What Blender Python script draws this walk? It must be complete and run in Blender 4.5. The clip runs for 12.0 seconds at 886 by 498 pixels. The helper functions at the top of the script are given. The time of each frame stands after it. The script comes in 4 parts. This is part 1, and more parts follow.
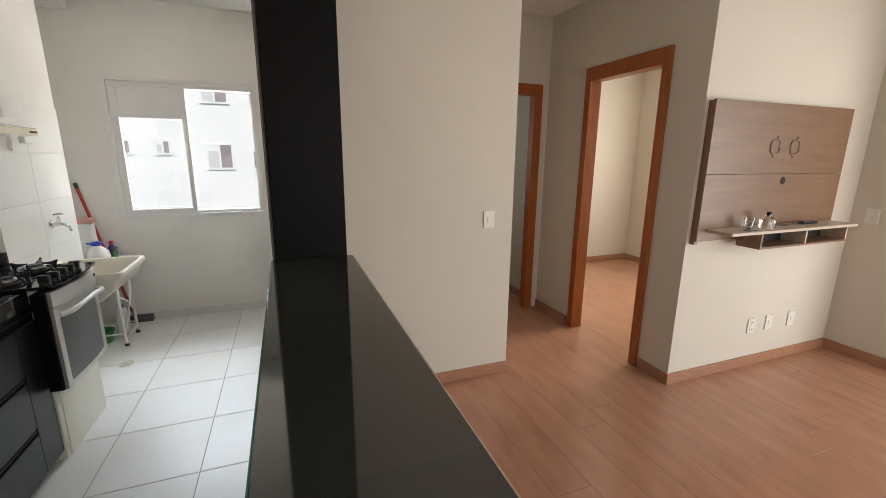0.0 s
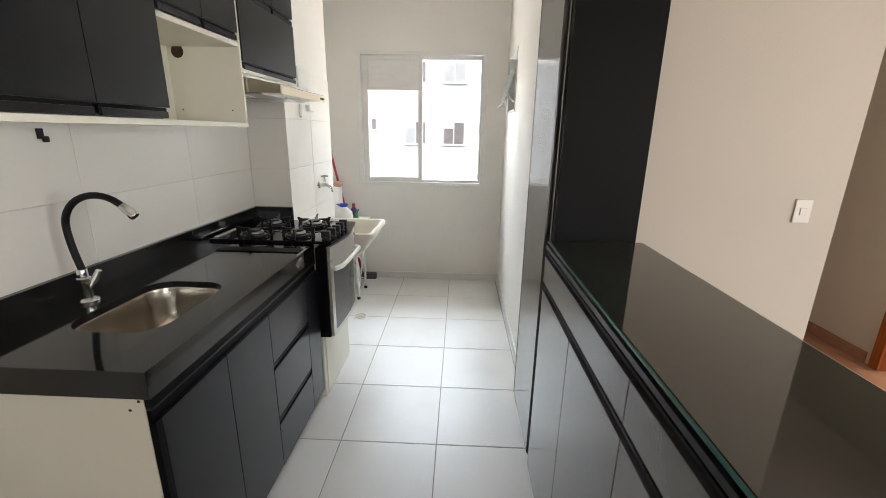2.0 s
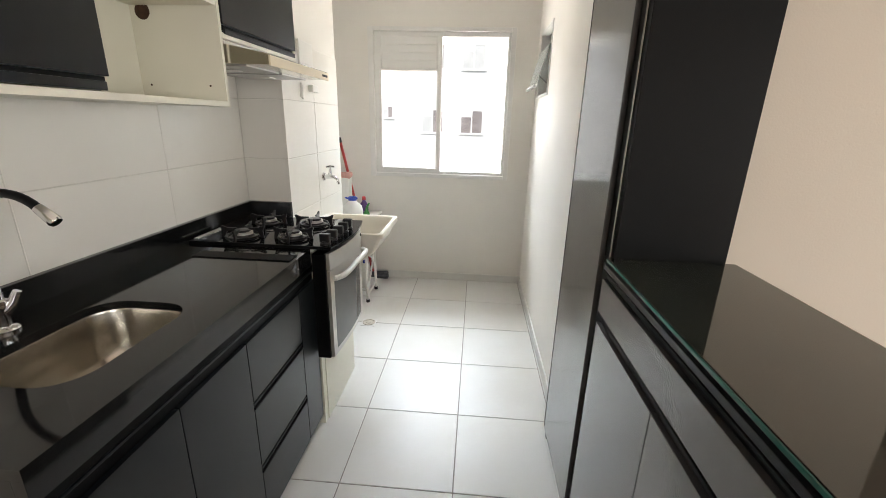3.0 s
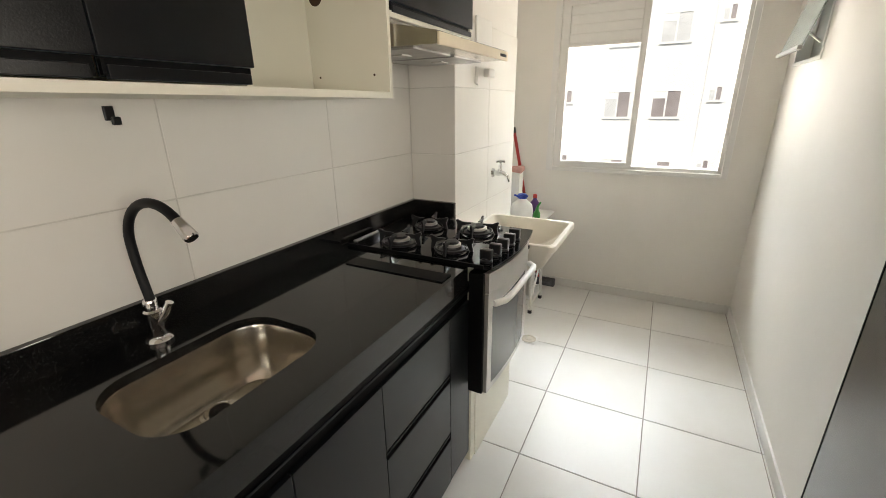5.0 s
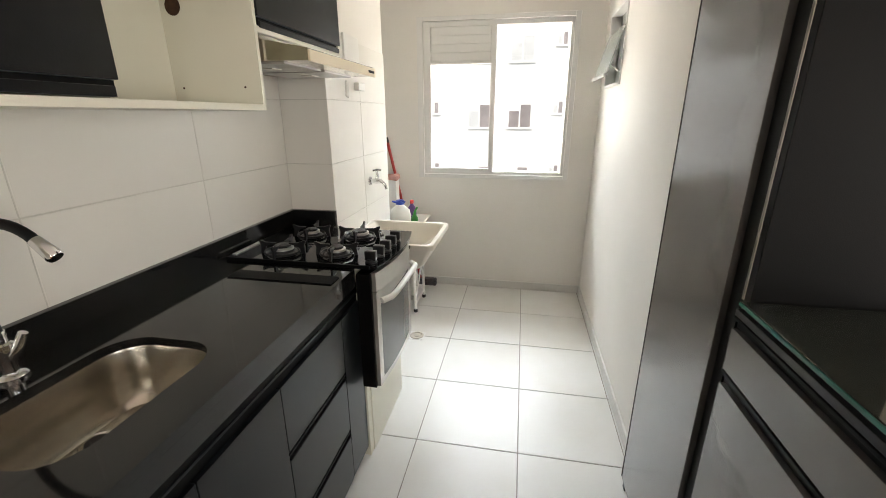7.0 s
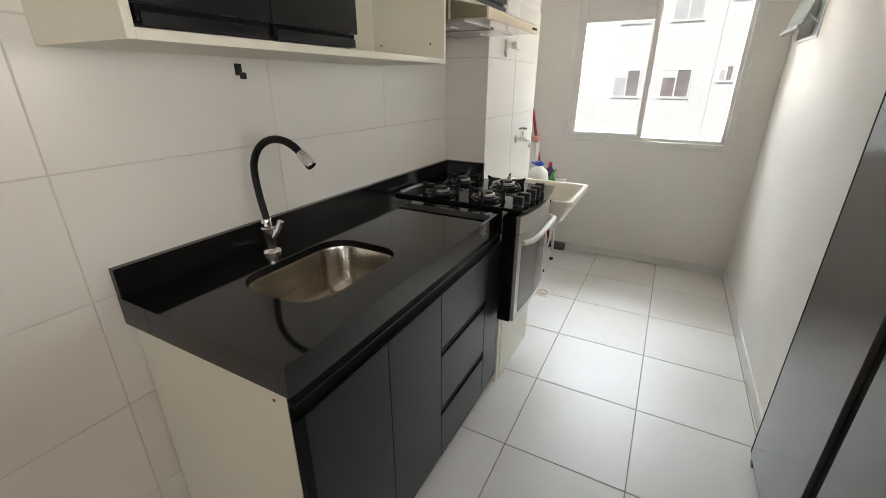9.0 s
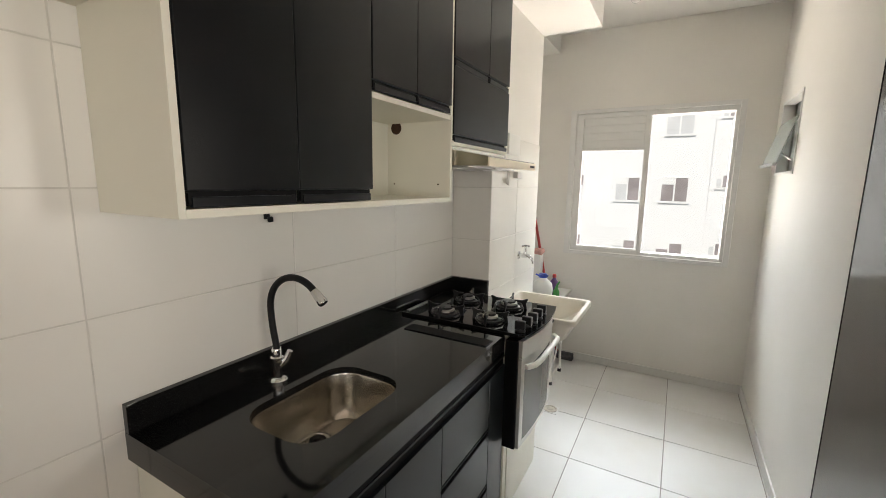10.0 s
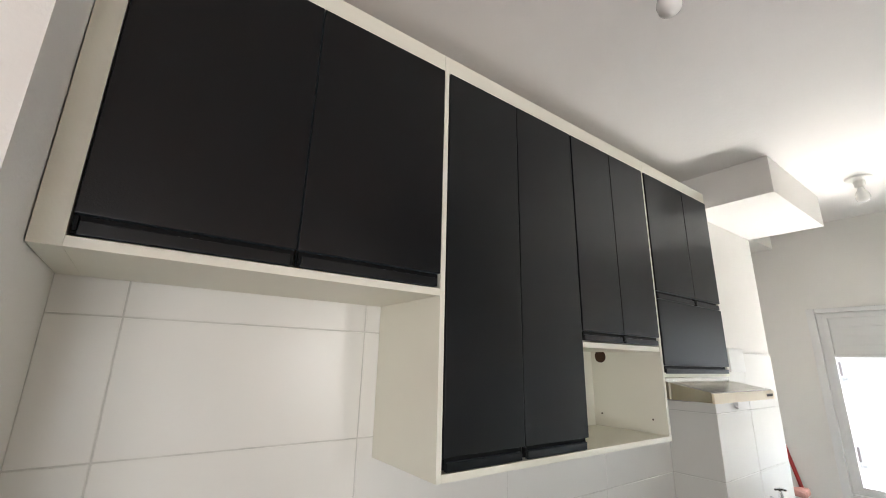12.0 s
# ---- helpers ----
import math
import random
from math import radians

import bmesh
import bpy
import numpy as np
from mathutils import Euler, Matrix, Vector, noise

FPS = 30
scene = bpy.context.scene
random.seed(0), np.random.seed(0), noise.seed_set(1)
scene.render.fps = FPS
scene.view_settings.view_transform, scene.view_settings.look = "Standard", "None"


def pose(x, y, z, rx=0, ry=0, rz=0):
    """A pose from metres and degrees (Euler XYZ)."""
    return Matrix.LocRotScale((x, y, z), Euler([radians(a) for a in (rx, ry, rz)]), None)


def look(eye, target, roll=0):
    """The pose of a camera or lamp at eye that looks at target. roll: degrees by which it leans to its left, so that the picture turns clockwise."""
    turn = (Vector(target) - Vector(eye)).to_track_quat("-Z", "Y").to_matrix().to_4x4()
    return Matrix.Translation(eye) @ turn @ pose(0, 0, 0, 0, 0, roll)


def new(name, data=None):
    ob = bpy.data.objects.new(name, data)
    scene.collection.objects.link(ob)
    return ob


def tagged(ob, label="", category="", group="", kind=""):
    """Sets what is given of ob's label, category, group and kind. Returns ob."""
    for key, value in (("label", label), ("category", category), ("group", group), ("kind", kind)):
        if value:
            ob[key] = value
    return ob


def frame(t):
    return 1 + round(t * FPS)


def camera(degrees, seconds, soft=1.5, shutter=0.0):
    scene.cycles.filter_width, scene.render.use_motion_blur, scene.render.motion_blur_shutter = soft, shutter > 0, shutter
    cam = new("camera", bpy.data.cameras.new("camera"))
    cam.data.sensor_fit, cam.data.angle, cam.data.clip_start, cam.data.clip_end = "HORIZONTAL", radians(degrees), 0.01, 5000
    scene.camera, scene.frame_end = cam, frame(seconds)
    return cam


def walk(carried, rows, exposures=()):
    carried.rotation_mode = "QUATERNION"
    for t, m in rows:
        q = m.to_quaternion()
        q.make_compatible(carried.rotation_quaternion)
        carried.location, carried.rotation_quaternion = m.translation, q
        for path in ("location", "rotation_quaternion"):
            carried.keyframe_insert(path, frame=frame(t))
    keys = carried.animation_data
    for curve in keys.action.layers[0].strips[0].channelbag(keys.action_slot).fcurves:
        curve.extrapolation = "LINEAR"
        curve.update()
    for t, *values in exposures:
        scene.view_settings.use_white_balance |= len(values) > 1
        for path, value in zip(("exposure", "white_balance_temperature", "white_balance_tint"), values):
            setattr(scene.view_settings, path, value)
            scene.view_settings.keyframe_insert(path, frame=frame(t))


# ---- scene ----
cam = camera(93.9, 12.0, soft=0.9)
PATH = [
    (0, (0.246, 0.227, 1.479), (0.938, 2.051, 1.037), 0.5),
    (0.5, (0.168, 0.234, 1.452), (0.567, 2.141, 1.002), 0.9),
    (1, (0.008, 0.331, 1.431), (0.276, 2.249, 0.933), 1.5),
    (1.5, (-0.131, 0.433, 1.417), (-0.064, 2.359, 0.884), 1.2),
    (2, (-0.154, 0.591, 1.412), (-0.225, 2.514, 0.867), 1.0),
    (2.5, (-0.15, 0.738, 1.414), (-0.288, 2.651, 0.846), 1.2),
    (3, (-0.199, 0.944, 1.39), (-0.338, 2.849, 0.797), 1.5),
    (3.2, (-0.233, 1.034, 1.394), (-0.362, 2.933, 0.78), 2.0),
    (3.5, (-0.262, 1.145, 1.395), (-0.494, 3.032, 0.772), 1.8),
    (3.7, (-0.251, 1.221, 1.369), (-0.649, 3.083, 0.757), 1.0),
    (5.3, (-0.359, 1.304, 1.395), (-1.244, 2.971, 0.734), -0.8),
    (5.5, (-0.379, 1.248, 1.393), (-1.06, 3.008, 0.731), -0.9),
    (6, (-0.351, 1.147, 1.402), (-0.55, 3.031, 0.763), -0.6),
    (6.2, (-0.323, 1.133, 1.408), (-0.394, 3.033, 0.787), -0.3),
    (6.5, (-0.296, 1.127, 1.411), (-0.319, 3.032, 0.801), -0.0),
    (7, (-0.281, 1.185, 1.403), (-0.632, 3.055, 0.786), -0.1),
    (7.4, (-0.253, 1.242, 1.4), (-0.914, 3.015, 0.751), -0.5),
    (7.5, (-0.248, 1.247, 1.388), (-0.973, 2.994, 0.737), -0.6),
    (7.7, (-0.253, 1.226, 1.366), (-1.052, 2.943, 0.72), -1.1),
    (9.3, (-0.317, 0.959, 1.355), (-1.202, 2.587, 0.6), 0.2),
    (9.5, (-0.306, 0.959, 1.374), (-1.217, 2.606, 0.698), 0.5),
    (9.7, (-0.293, 0.962, 1.412), (-1.23, 2.64, 0.859), 0.6),
    (10, (-0.278, 0.953, 1.491), (-1.249, 2.673, 1.176), 0.8),
    (10.5, (-0.256, 0.923, 1.582), (-1.28, 2.641, 1.597), 0.9),
    (10.7, (-0.247, 0.916, 1.599), (-1.314, 2.603, 1.726), 0.9),
    (11, (-0.254, 0.9, 1.622), (-1.409, 2.509, 1.9), 0.7),
    (11.5, (-0.269, 0.844, 1.645), (-1.674, 2.193, 2.098), 0.5),
    (12, (-0.248, 0.783, 1.684), (-1.814, 1.912, 2.204), 1.3),
]
walk(cam, [(t, look(eye, target, roll)) for t, eye, target, roll in PATH], exposures=[(0, 0.65, 6450, 10), (0.5, 0.8, 6450, 10), (1.5, 0.94, 6350, 10), (2.5, 1.0, 6550, 10), (3.5, 1.07, 6700, 10), (5.5, 0.93, 7150, 10), (6, 1.08, 7050, 10), (6.5, 1.0, 6850, 10), (7, 1.05, 6850, 10), (7.5, 0.97, 6800, 10), (9.5, 0.74, 6650, 10), (10, 0.74, 6800, 10), (10.5, 0.74, 6400, 10), (11.5, 0.78, 6250, 10), (12, 1.04, 6150, 10)])

# ---- light ----
world = bpy.data.worlds.new("sky")
scene.world = world
world.use_nodes = True
wn = world.node_tree
sky = wn.nodes.new("ShaderNodeTexSky")
sky.sky_type, sky.sun_disc = "NISHITA", False
sky.sun_elevation, sky.sun_rotation = radians(50), radians(195)
wn.links.new(sky.outputs[0], wn.nodes["Background"].inputs[0])
wn.nodes["Background"].inputs[1].default_value = 0.10

sun = new("sun", bpy.data.lights.new("sun", "SUN"))
sun.data.energy, sun.data.angle, sun.data.color = 2.7, radians(0.6), (1.0, 0.95, 0.88)
sun.matrix_world = look((-7, -26, 32), (0, 0, 0))


def area_lamp(name, eye, target, w, h, watts, color):
    ob = new(name, bpy.data.lights.new(name, "AREA"))
    ob.data.shape, ob.data.size, ob.data.size_y, ob.data.energy, ob.data.color = "RECTANGLE", w, h, watts, color
    ob.matrix_world = look(eye, target)
    return ob


area_lamp("sky_light_kitchen", (-0.5, 5.6, 2.95), (-0.5, 2.9, 0.6), 2.0, 1.5, 196, (0.82, 0.91, 1.0))
area_lamp("yard_bounce_kitchen", (-0.5, 5.5, 0.35), (-0.5, 2.2, 1.9), 1.6, 0.9, 66, (1.0, 0.94, 0.86))
area_lamp("sky_light_balcony", (4.31, -0.6, 1.1), (1.6, 1.9, 1.05), 2.2, 2.0, 54, (1.0, 0.985, 0.96))
area_lamp("sky_light_bedroom", (4.99, 3.1, 1.6), (2.0, 3.1, 1.2), 1.2, 1.1, 46, (1.0, 0.96, 0.9))

# Small added fill that lifts the far room; its window is assumed.
area_lamp("fill_light_back_room", (2.01, 5.53, 1.6), (2.0, 3.0, 1.2), 0.6, 0.9, 2.6, (0.95, 0.97, 1.0))
# Added fill from behind the start, brightening the cabinet end panel; no known window.
area_lamp("fill_light_south", (1.35, -2.36, 1.5), (1.25, 2.5, 1.2), 1.0, 1.1, 17, (1.0, 0.985, 0.96))


# ---- materials ----
def mat(name, color, rough=0.5, metal=0.0, var=0.06, scale=6.0, bump=0.0, bscale=80.0, stretch=(1, 1, 1), coat=0.0, piece=0.0, rvar=0.0, dark=None, sharp=None, spec=0.5, sheen=0.0):
    m = bpy.data.materials.new(name)
    m.use_nodes = True
    nt = m.node_tree
    b = nt.nodes["Principled BSDF"]
    b.inputs["Roughness"].default_value, b.inputs["Metallic"].default_value = rough, metal
    b.inputs["Coat Weight"].default_value = coat
    b.inputs["Specular IOR Level"].default_value = spec
    b.inputs["Sheen Weight"].default_value, b.inputs["Sheen Roughness"].default_value = sheen, 0.35
    b.inputs["Sheen Tint"].default_value = (0.75, 0.88, 1.0, 1)
    tc = nt.nodes.new("ShaderNodeNewGeometry")
    mp = nt.nodes.new("ShaderNodeMapping")
    mp.inputs["Scale"].default_value = stretch
    if piece:
        oi = nt.nodes.new("ShaderNodeObjectInfo")
        shift = nt.nodes.new("ShaderNodeVectorMath")
        shift.operation = "MULTIPLY_ADD"
        shift.inputs[1].default_value = (37.0, 23.0, 11.0)
        nt.links.new(oi.outputs["Random"], shift.inputs[0])
        nt.links.new(tc.outputs["Position"], shift.inputs[2])
        nt.links.new(shift.outputs[0], mp.inputs[0])
    else:
        nt.links.new(tc.outputs["Position"], mp.inputs[0])
    n1 = nt.nodes.new("ShaderNodeTexNoise")
    n1.inputs["Scale"].default_value, n1.inputs["Detail"].default_value = scale, 6.0
    nt.links.new(mp.outputs[0], n1.inputs["Vector"])
    ramp = nt.nodes.new("ShaderNodeValToRGB")
    lo, hi = (sharp if sharp else (0.3, 0.7))
    ramp.color_ramp.elements[0].position, ramp.color_ramp.elements[1].position = lo, hi
    low = dark if dark else [c * (1 - var) for c in color]
    ramp.color_ramp.elements[0].color = (*low, 1)
    ramp.color_ramp.elements[1].color = (*[min(1, c * (1 + var)) if not dark else c for c in color], 1)
    nt.links.new(n1.outputs[0], ramp.inputs[0])
    out = ramp.outputs[0]
    n2 = nt.nodes.new("ShaderNodeTexNoise")
    n2.inputs["Scale"].default_value, n2.inputs["Detail"].default_value = bscale, 4.0
    nt.links.new(mp.outputs[0], n2.inputs["Vector"])
    if piece:
        hsv = nt.nodes.new("ShaderNodeHueSaturation")
        mr = nt.nodes.new("ShaderNodeMapRange")
        mr.inputs[3].default_value, mr.inputs[4].default_value = 1 - piece, 1 + piece
        nt.links.new(oi.outputs["Random"], mr.inputs[0])
        nt.links.new(mr.outputs[0], hsv.inputs["Value"])
        nt.links.new(out, hsv.inputs["Color"])
        out = hsv.outputs[0]
    nt.links.new(out, b.inputs["Base Color"])
    if rvar:
        mr2 = nt.nodes.new("ShaderNodeMapRange")
        mr2.inputs[3].default_value, mr2.inputs[4].default_value = max(0.02, rough - rvar), rough + rvar
        nt.links.new(n1.outputs[0], mr2.inputs[0])
        nt.links.new(mr2.outputs[0], b.inputs["Roughness"])
    if bump:
        bp = nt.nodes.new("ShaderNodeBump")
        bp.inputs["Strength"].default_value, bp.inputs["Distance"].default_value = bump, 0.002
        nt.links.new(n2.outputs[0], bp.inputs["Height"])
        nt.links.new(bp.outputs[0], b.inputs["Normal"])
    return m


def glass(name, color, rough=0.0, mix=0.0):
    m = bpy.data.materials.new(name)
    m.use_nodes = True
    b = m.node_tree.nodes["Principled BSDF"]
    b.inputs["Base Color"].default_value = (*color, 1)
    b.inputs["Roughness"].default_value, b.inputs["IOR"].default_value = rough, 1.45
    b.inputs["Transmission Weight"].default_value = 1.0 - mix
    return m


M_PAINT = mat("white_wall_paint", (0.78, 0.755, 0.71), 0.75, var=0.045, scale=1.3, bump=0.35, bscale=140)
M_PAINT_WARM = mat("cream_wall_paint", (0.57, 0.52, 0.435), 0.72, var=0.035, scale=1.1, bump=0.35, bscale=140)
M_CEIL = mat("ceiling_paint", (0.80, 0.775, 0.74), 0.85, var=0.03, scale=1.0, bump=0.5, bscale=60)
M_WTILE = mat("white_glazed_tile", (0.845, 0.82, 0.765), 0.25, var=0.02, scale=2.0, bump=0.12, bscale=9, piece=0.02, rvar=0.03, spec=0.36)
M_GROUT = mat("pale_grout", (0.68, 0.655, 0.60), 0.85, var=0.12, scale=14, bump=0.3)
M_FTILE = mat("light_porcelain_tile", (0.70, 0.69, 0.665), 0.37, scale=1.3, bump=0.05, bscale=12, piece=0.02, spec=0.36, dark=(0.615, 0.59, 0.54), sharp=(0.28, 0.55))
M_FGROUT = mat("grey_floor_grout", (0.29, 0.265, 0.24), 0.9, var=0.2, scale=20)
M_LAMINATE = mat("reddish_laminate_floor", (0.385, 0.196, 0.118), 0.25, var=0.11, scale=6, stretch=(2.5, 0.6, 2.5), piece=0.025)
M_PLANKGAP = mat("dark_plank_joint", (0.21, 0.108, 0.07), 0.8, var=0.1)
M_BASEB = mat("brown_wood_skirting", (0.33, 0.165, 0.095), 0.38, var=0.15, scale=6, stretch=(3, 3, 14))
M_DOORWOOD = mat("varnished_orange_wood", (0.30, 0.080, 0.013), 0.32, var=0.22, scale=5, bump=0.15, bscale=40, stretch=(9, 9, 0.8), rvar=0.08)
M_TVWOOD = mat("greyish_oak_veneer", (0.19, 0.108, 0.060), 0.34, var=0.12, scale=3, stretch=(1.0, 8, 10))
M_TVWOOD_LIGHT = mat("pale_oak_shelf_top", (0.46, 0.37, 0.28), 0.4, var=0.15, scale=5, stretch=(1, 9, 9))
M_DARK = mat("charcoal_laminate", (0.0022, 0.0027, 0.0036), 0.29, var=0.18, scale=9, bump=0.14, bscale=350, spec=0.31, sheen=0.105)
# Lighter copy of the charcoal laminate; its base colour carries reflected light.
M_DARK_REFLECT = mat("charcoal_with_reflection", (0.125, 0.122, 0.120), 0.18, metal=0.42, var=0.12, scale=5, bump=0.05, bscale=250, spec=0.85)
M_PROFILE = mat("black_handle_profile", (0.002, 0.002, 0.0022), 0.5, var=0.2, scale=20, spec=0.12)
M_BLACKPANEL = mat("black_side_panel", (0.0022, 0.0021, 0.0021), 0.5, var=0.2, scale=10, bump=0.1, bscale=400, spec=0.13)
M_ALU = mat("brushed_aluminium_edge", (0.42, 0.41, 0.40), 0.35, metal=0.8, var=0.08, scale=20)
M_MELAMINE = mat("white_melamine", (0.77, 0.745, 0.635), 0.42, var=0.03, scale=3, bump=0.1, bscale=200)
M_GRANITE = mat("black_granite", (0.021, 0.021, 0.021), 0.065, var=0.6, scale=300, bump=0.008, bscale=260, rvar=0.03, dark=(0.006, 0.006, 0.006), sharp=(0.44, 0.78))
M_STEEL = mat("brushed_stainless_steel", (0.54, 0.505, 0.445), 0.22, metal=1.0, var=0.04, scale=30, rvar=0.03)
M_STEEL_PALE = mat("pale_satin_steel", (0.62, 0.60, 0.57), 0.34, metal=0.85, var=0.03, scale=20, rvar=0.02)
M_STEELDARK = mat("dull_dark_steel", (0.16, 0.14, 0.12), 0.45, metal=0.7, var=0.1)
M_CHROME = mat("polished_chrome", (0.75, 0.75, 0.75), 0.08, metal=1.0, var=0.03)
M_RUBBER = mat("black_rubber_hose", (0.005, 0.005, 0.0055), 0.5, var=0.2, scale=30, spec=0.3)
M_BLACKGLASS = mat("black_cooktop_glass", (0.006, 0.006, 0.007), 0.05, var=0.3, scale=4)
M_IRON = mat("black_enamelled_iron", (0.008, 0.008, 0.009), 0.3, var=0.3, scale=50, bump=0.3, bscale=300)
# Hood lip: warm reflected light put into the base colour.
M_HOODLIP = mat("warm_reflection_cream", (0.74, 0.63, 0.45), 0.35, var=0.03, scale=6)
M_OVENGLASS = mat("dark_grey_oven_glass", (0.15, 0.155, 0.16), 0.12, var=0.1, scale=3)
M_PLASTIC = mat("white_plastic", (0.77, 0.755, 0.715), 0.35, var=0.03, scale=4)
M_TANK = mat("cream_white_tank_resin", (0.75, 0.70, 0.61), 0.33, var=0.05, scale=4, bump=0.1, bscale=40)
M_WINFRAME = mat("white_window_frame", (0.74, 0.73, 0.71), 0.4, var=0.03, scale=5)
M_BLACK = mat("dark_void", (0.012, 0.011, 0.010), 0.8)
M_HOLE = mat("raw_brown_chipboard", (0.06, 0.027, 0.012), 0.9, var=0.35, scale=60)
M_BLUE = mat("blue_plastic", (0.03, 0.07, 0.42), 0.4, var=0.1)
M_RED = mat("red_plastic", (0.45, 0.035, 0.03), 0.45, var=0.12)
M_PINK = mat("pale_pink_cloth", (0.62, 0.33, 0.28), 0.85, var=0.2, scale=20, bump=0.6, bscale=60)
M_GREEN = mat("green_plastic", (0.05, 0.30, 0.06), 0.4, var=0.2)
M_GREY = mat("dark_grey_bristle", (0.10, 0.10, 0.11), 0.8, var=0.3, scale=40, bump=0.6, bscale=120)
M_PURPLE = mat("dark_purple_plastic", (0.09, 0.03, 0.16), 0.4, var=0.1)
M_SMOKED = mat("smoked_glass", (0.026, 0.030, 0.025), 0.045, var=0.12, scale=3, spec=1.0)
M_GLASSEDGE = mat("green_glass_edge", (0.025, 0.11, 0.09), 0.12, var=0.1)
M_FROST = mat("frosted_grey_glass", (0.50, 0.515, 0.50), 0.35, var=0.06, scale=40, bump=0.4, bscale=150)
M_DRAIN = mat("worn_tan_metal", (0.52, 0.47, 0.39), 0.5, var=0.15, scale=30)
M_PLATE = mat("cream_plate_plastic", (0.68, 0.64, 0.57), 0.4, var=0.03, scale=6)
M_PANE = glass("clear_window_glass", (0.97, 0.985, 0.98))
M_PANE_GREEN = glass("greenish_tilted_glass", (0.80, 0.88, 0.85), 0.15, 0.25)
M_CLEAR = glass("clear_bottle_glass", (0.88, 0.92, 0.92), 0.02)
M_BULB = mat("opal_bulb_glass", (0.82, 0.81, 0.78), 0.15, var=0.02)
M_FACADE = mat("white_rendered_facade", (0.74, 0.73, 0.715), 0.85, var=0.03, scale=0.7, bump=0.3, bscale=30)
# Far panes and curtains: colours raised to include haze and sky reflection.
M_FARGLASS = mat("far_window_glass_hazed", (0.27, 0.235, 0.23), 0.45, var=0.3, scale=1.5)
M_FARGLASS_LIGHT = mat("far_window_curtain_hazed", (0.56, 0.56, 0.555), 0.5, var=0.1, scale=2)
M_ASPHALT = mat("grey_ground", (0.13, 0.13, 0.12), 0.9, var=0.25, scale=0.4, bump=0.4, bscale=10)
M_CONCRETE = mat("outer_render", (0.6, 0.58, 0.55), 0.9, var=0.06, scale=1.5, bump=0.4)

# ---- mesh helpers ----
ORIGIN = {}


def thing(name, base, label="", category="", group="", kind=""):
    ob = new(name)
    ob.empty_display_size = 0.05
    ob.location = base
    ORIGIN[ob.name] = Vector(base)
    return tagged(ob, label, category, group, kind)


def part(name, bm, material, parent=None, label="", smooth=False):
    """Links a bmesh, drawn in world metres, as one mesh under its thing or part."""
    off = ORIGIN[parent.name] if parent else Vector((0, 0, 0))
    bmesh.ops.recalc_face_normals(bm, faces=bm.faces)
    bmesh.ops.translate(bm, verts=bm.verts, vec=-off)
    me = bpy.data.meshes.new(name)
    bm.to_mesh(me)
    bm.free()
    me.materials.append(material)
    if smooth:
        me.shade_smooth()
        me.set_sharp_from_angle(angle=radians(38))
    ob = new(name, me)
    ORIGIN[ob.name] = off
    if parent:
        ob.parent = parent
    if label:
        ob["label"] = label
    return ob


def solo(name, bm, material, label, category, group="", kind="", smooth=False):
    return tagged(part(name, bm, material, None, "", smooth), label, category, group, kind)


def box(x0, x1, y0, y1, z0, z1, bev=0.0, bm=None, seg=2):
    out = bm if bm else bmesh.new()
    tmp = bmesh.new()
    bmesh.ops.create_cube(tmp, size=1.0)
    for v in tmp.verts:
        v.co = Vector(((x0 + x1) / 2 + v.co.x * (x1 - x0), (y0 + y1) / 2 + v.co.y * (y1 - y0), (z0 + z1) / 2 + v.co.z * (z1 - z0)))
    if bev:
        bmesh.ops.bevel(tmp, geom=list(tmp.edges), offset=bev, segments=seg, profile=0.6, affect="EDGES")
    merge(out, tmp)
    return out


def merge(out, tmp):
    made = {v: out.verts.new(v.co) for v in tmp.verts}
    for f in tmp.faces:
        out.faces.new([made[v] for v in f.verts])
    tmp.free()


def boxes(rows, bev=0.0):
    bm = bmesh.new()
    for r in rows:
        box(*r, bev=bev, bm=bm)
    return bm


def tube(points, radius, n=12, bm=None, closed=False, radii=None):
    """A round bar along a line of points."""
    out = bm if bm else bmesh.new()
    pts = [Vector(p) for p in points]
    rings, side = [], None
    for i, p in enumerate(pts):
        a, b = pts[max(i - 1, 0)], pts[min(i + 1, len(pts) - 1)]
        if closed:
            a, b = pts[i - 1], pts[(i + 1) % len(pts)]
        d = (b - a).normalized()
        if side is None:
            side = d.orthogonal().normalized()
        side = (side - d * side.dot(d)).normalized()
        up = d.cross(side)
        r = radii[i] if radii else radius
        rings.append([out.verts.new(p + r * (math.cos(k * math.tau / n) * side + math.sin(k * math.tau / n) * up)) for k in range(n)])
    pairs = list(zip(rings, rings[1:])) + ([(rings[-1], rings[0])] if closed else [])
    for r0, r1 in pairs:
        for k in range(n):
            out.faces.new((r0[k], r0[(k + 1) % n], r1[(k + 1) % n], r1[k]))
    if not closed:
        out.faces.new(rings[0][::-1])
        out.faces.new(rings[-1])
    return out


def lathe(profile, at, n=24, bm=None, axis="z"):
    """Turns (radius, height) pairs round an upright, or lying, axis at a place."""
    out = bm if bm else bmesh.new()
    rings = []
    for r, h in profile:
        ring = []
        for k in range(n):
            c, s = math.cos(k * math.tau / n) * r, math.sin(k * math.tau / n) * r
            v = {"z": (c, s, h), "x": (h, c, s), "y": (c, h, s)}[axis]
            ring.append(out.verts.new(Vector(at) + Vector(v)))
        rings.append(ring)
    for r0, r1 in zip(rings, rings[1:]):
        for k in range(n):
            out.faces.new((r0[k], r0[(k + 1) % n], r1[(k + 1) % n], r1[k]))
    out.faces.new(rings[0][::-1])
    out.faces.new(rings[-1])
    return out


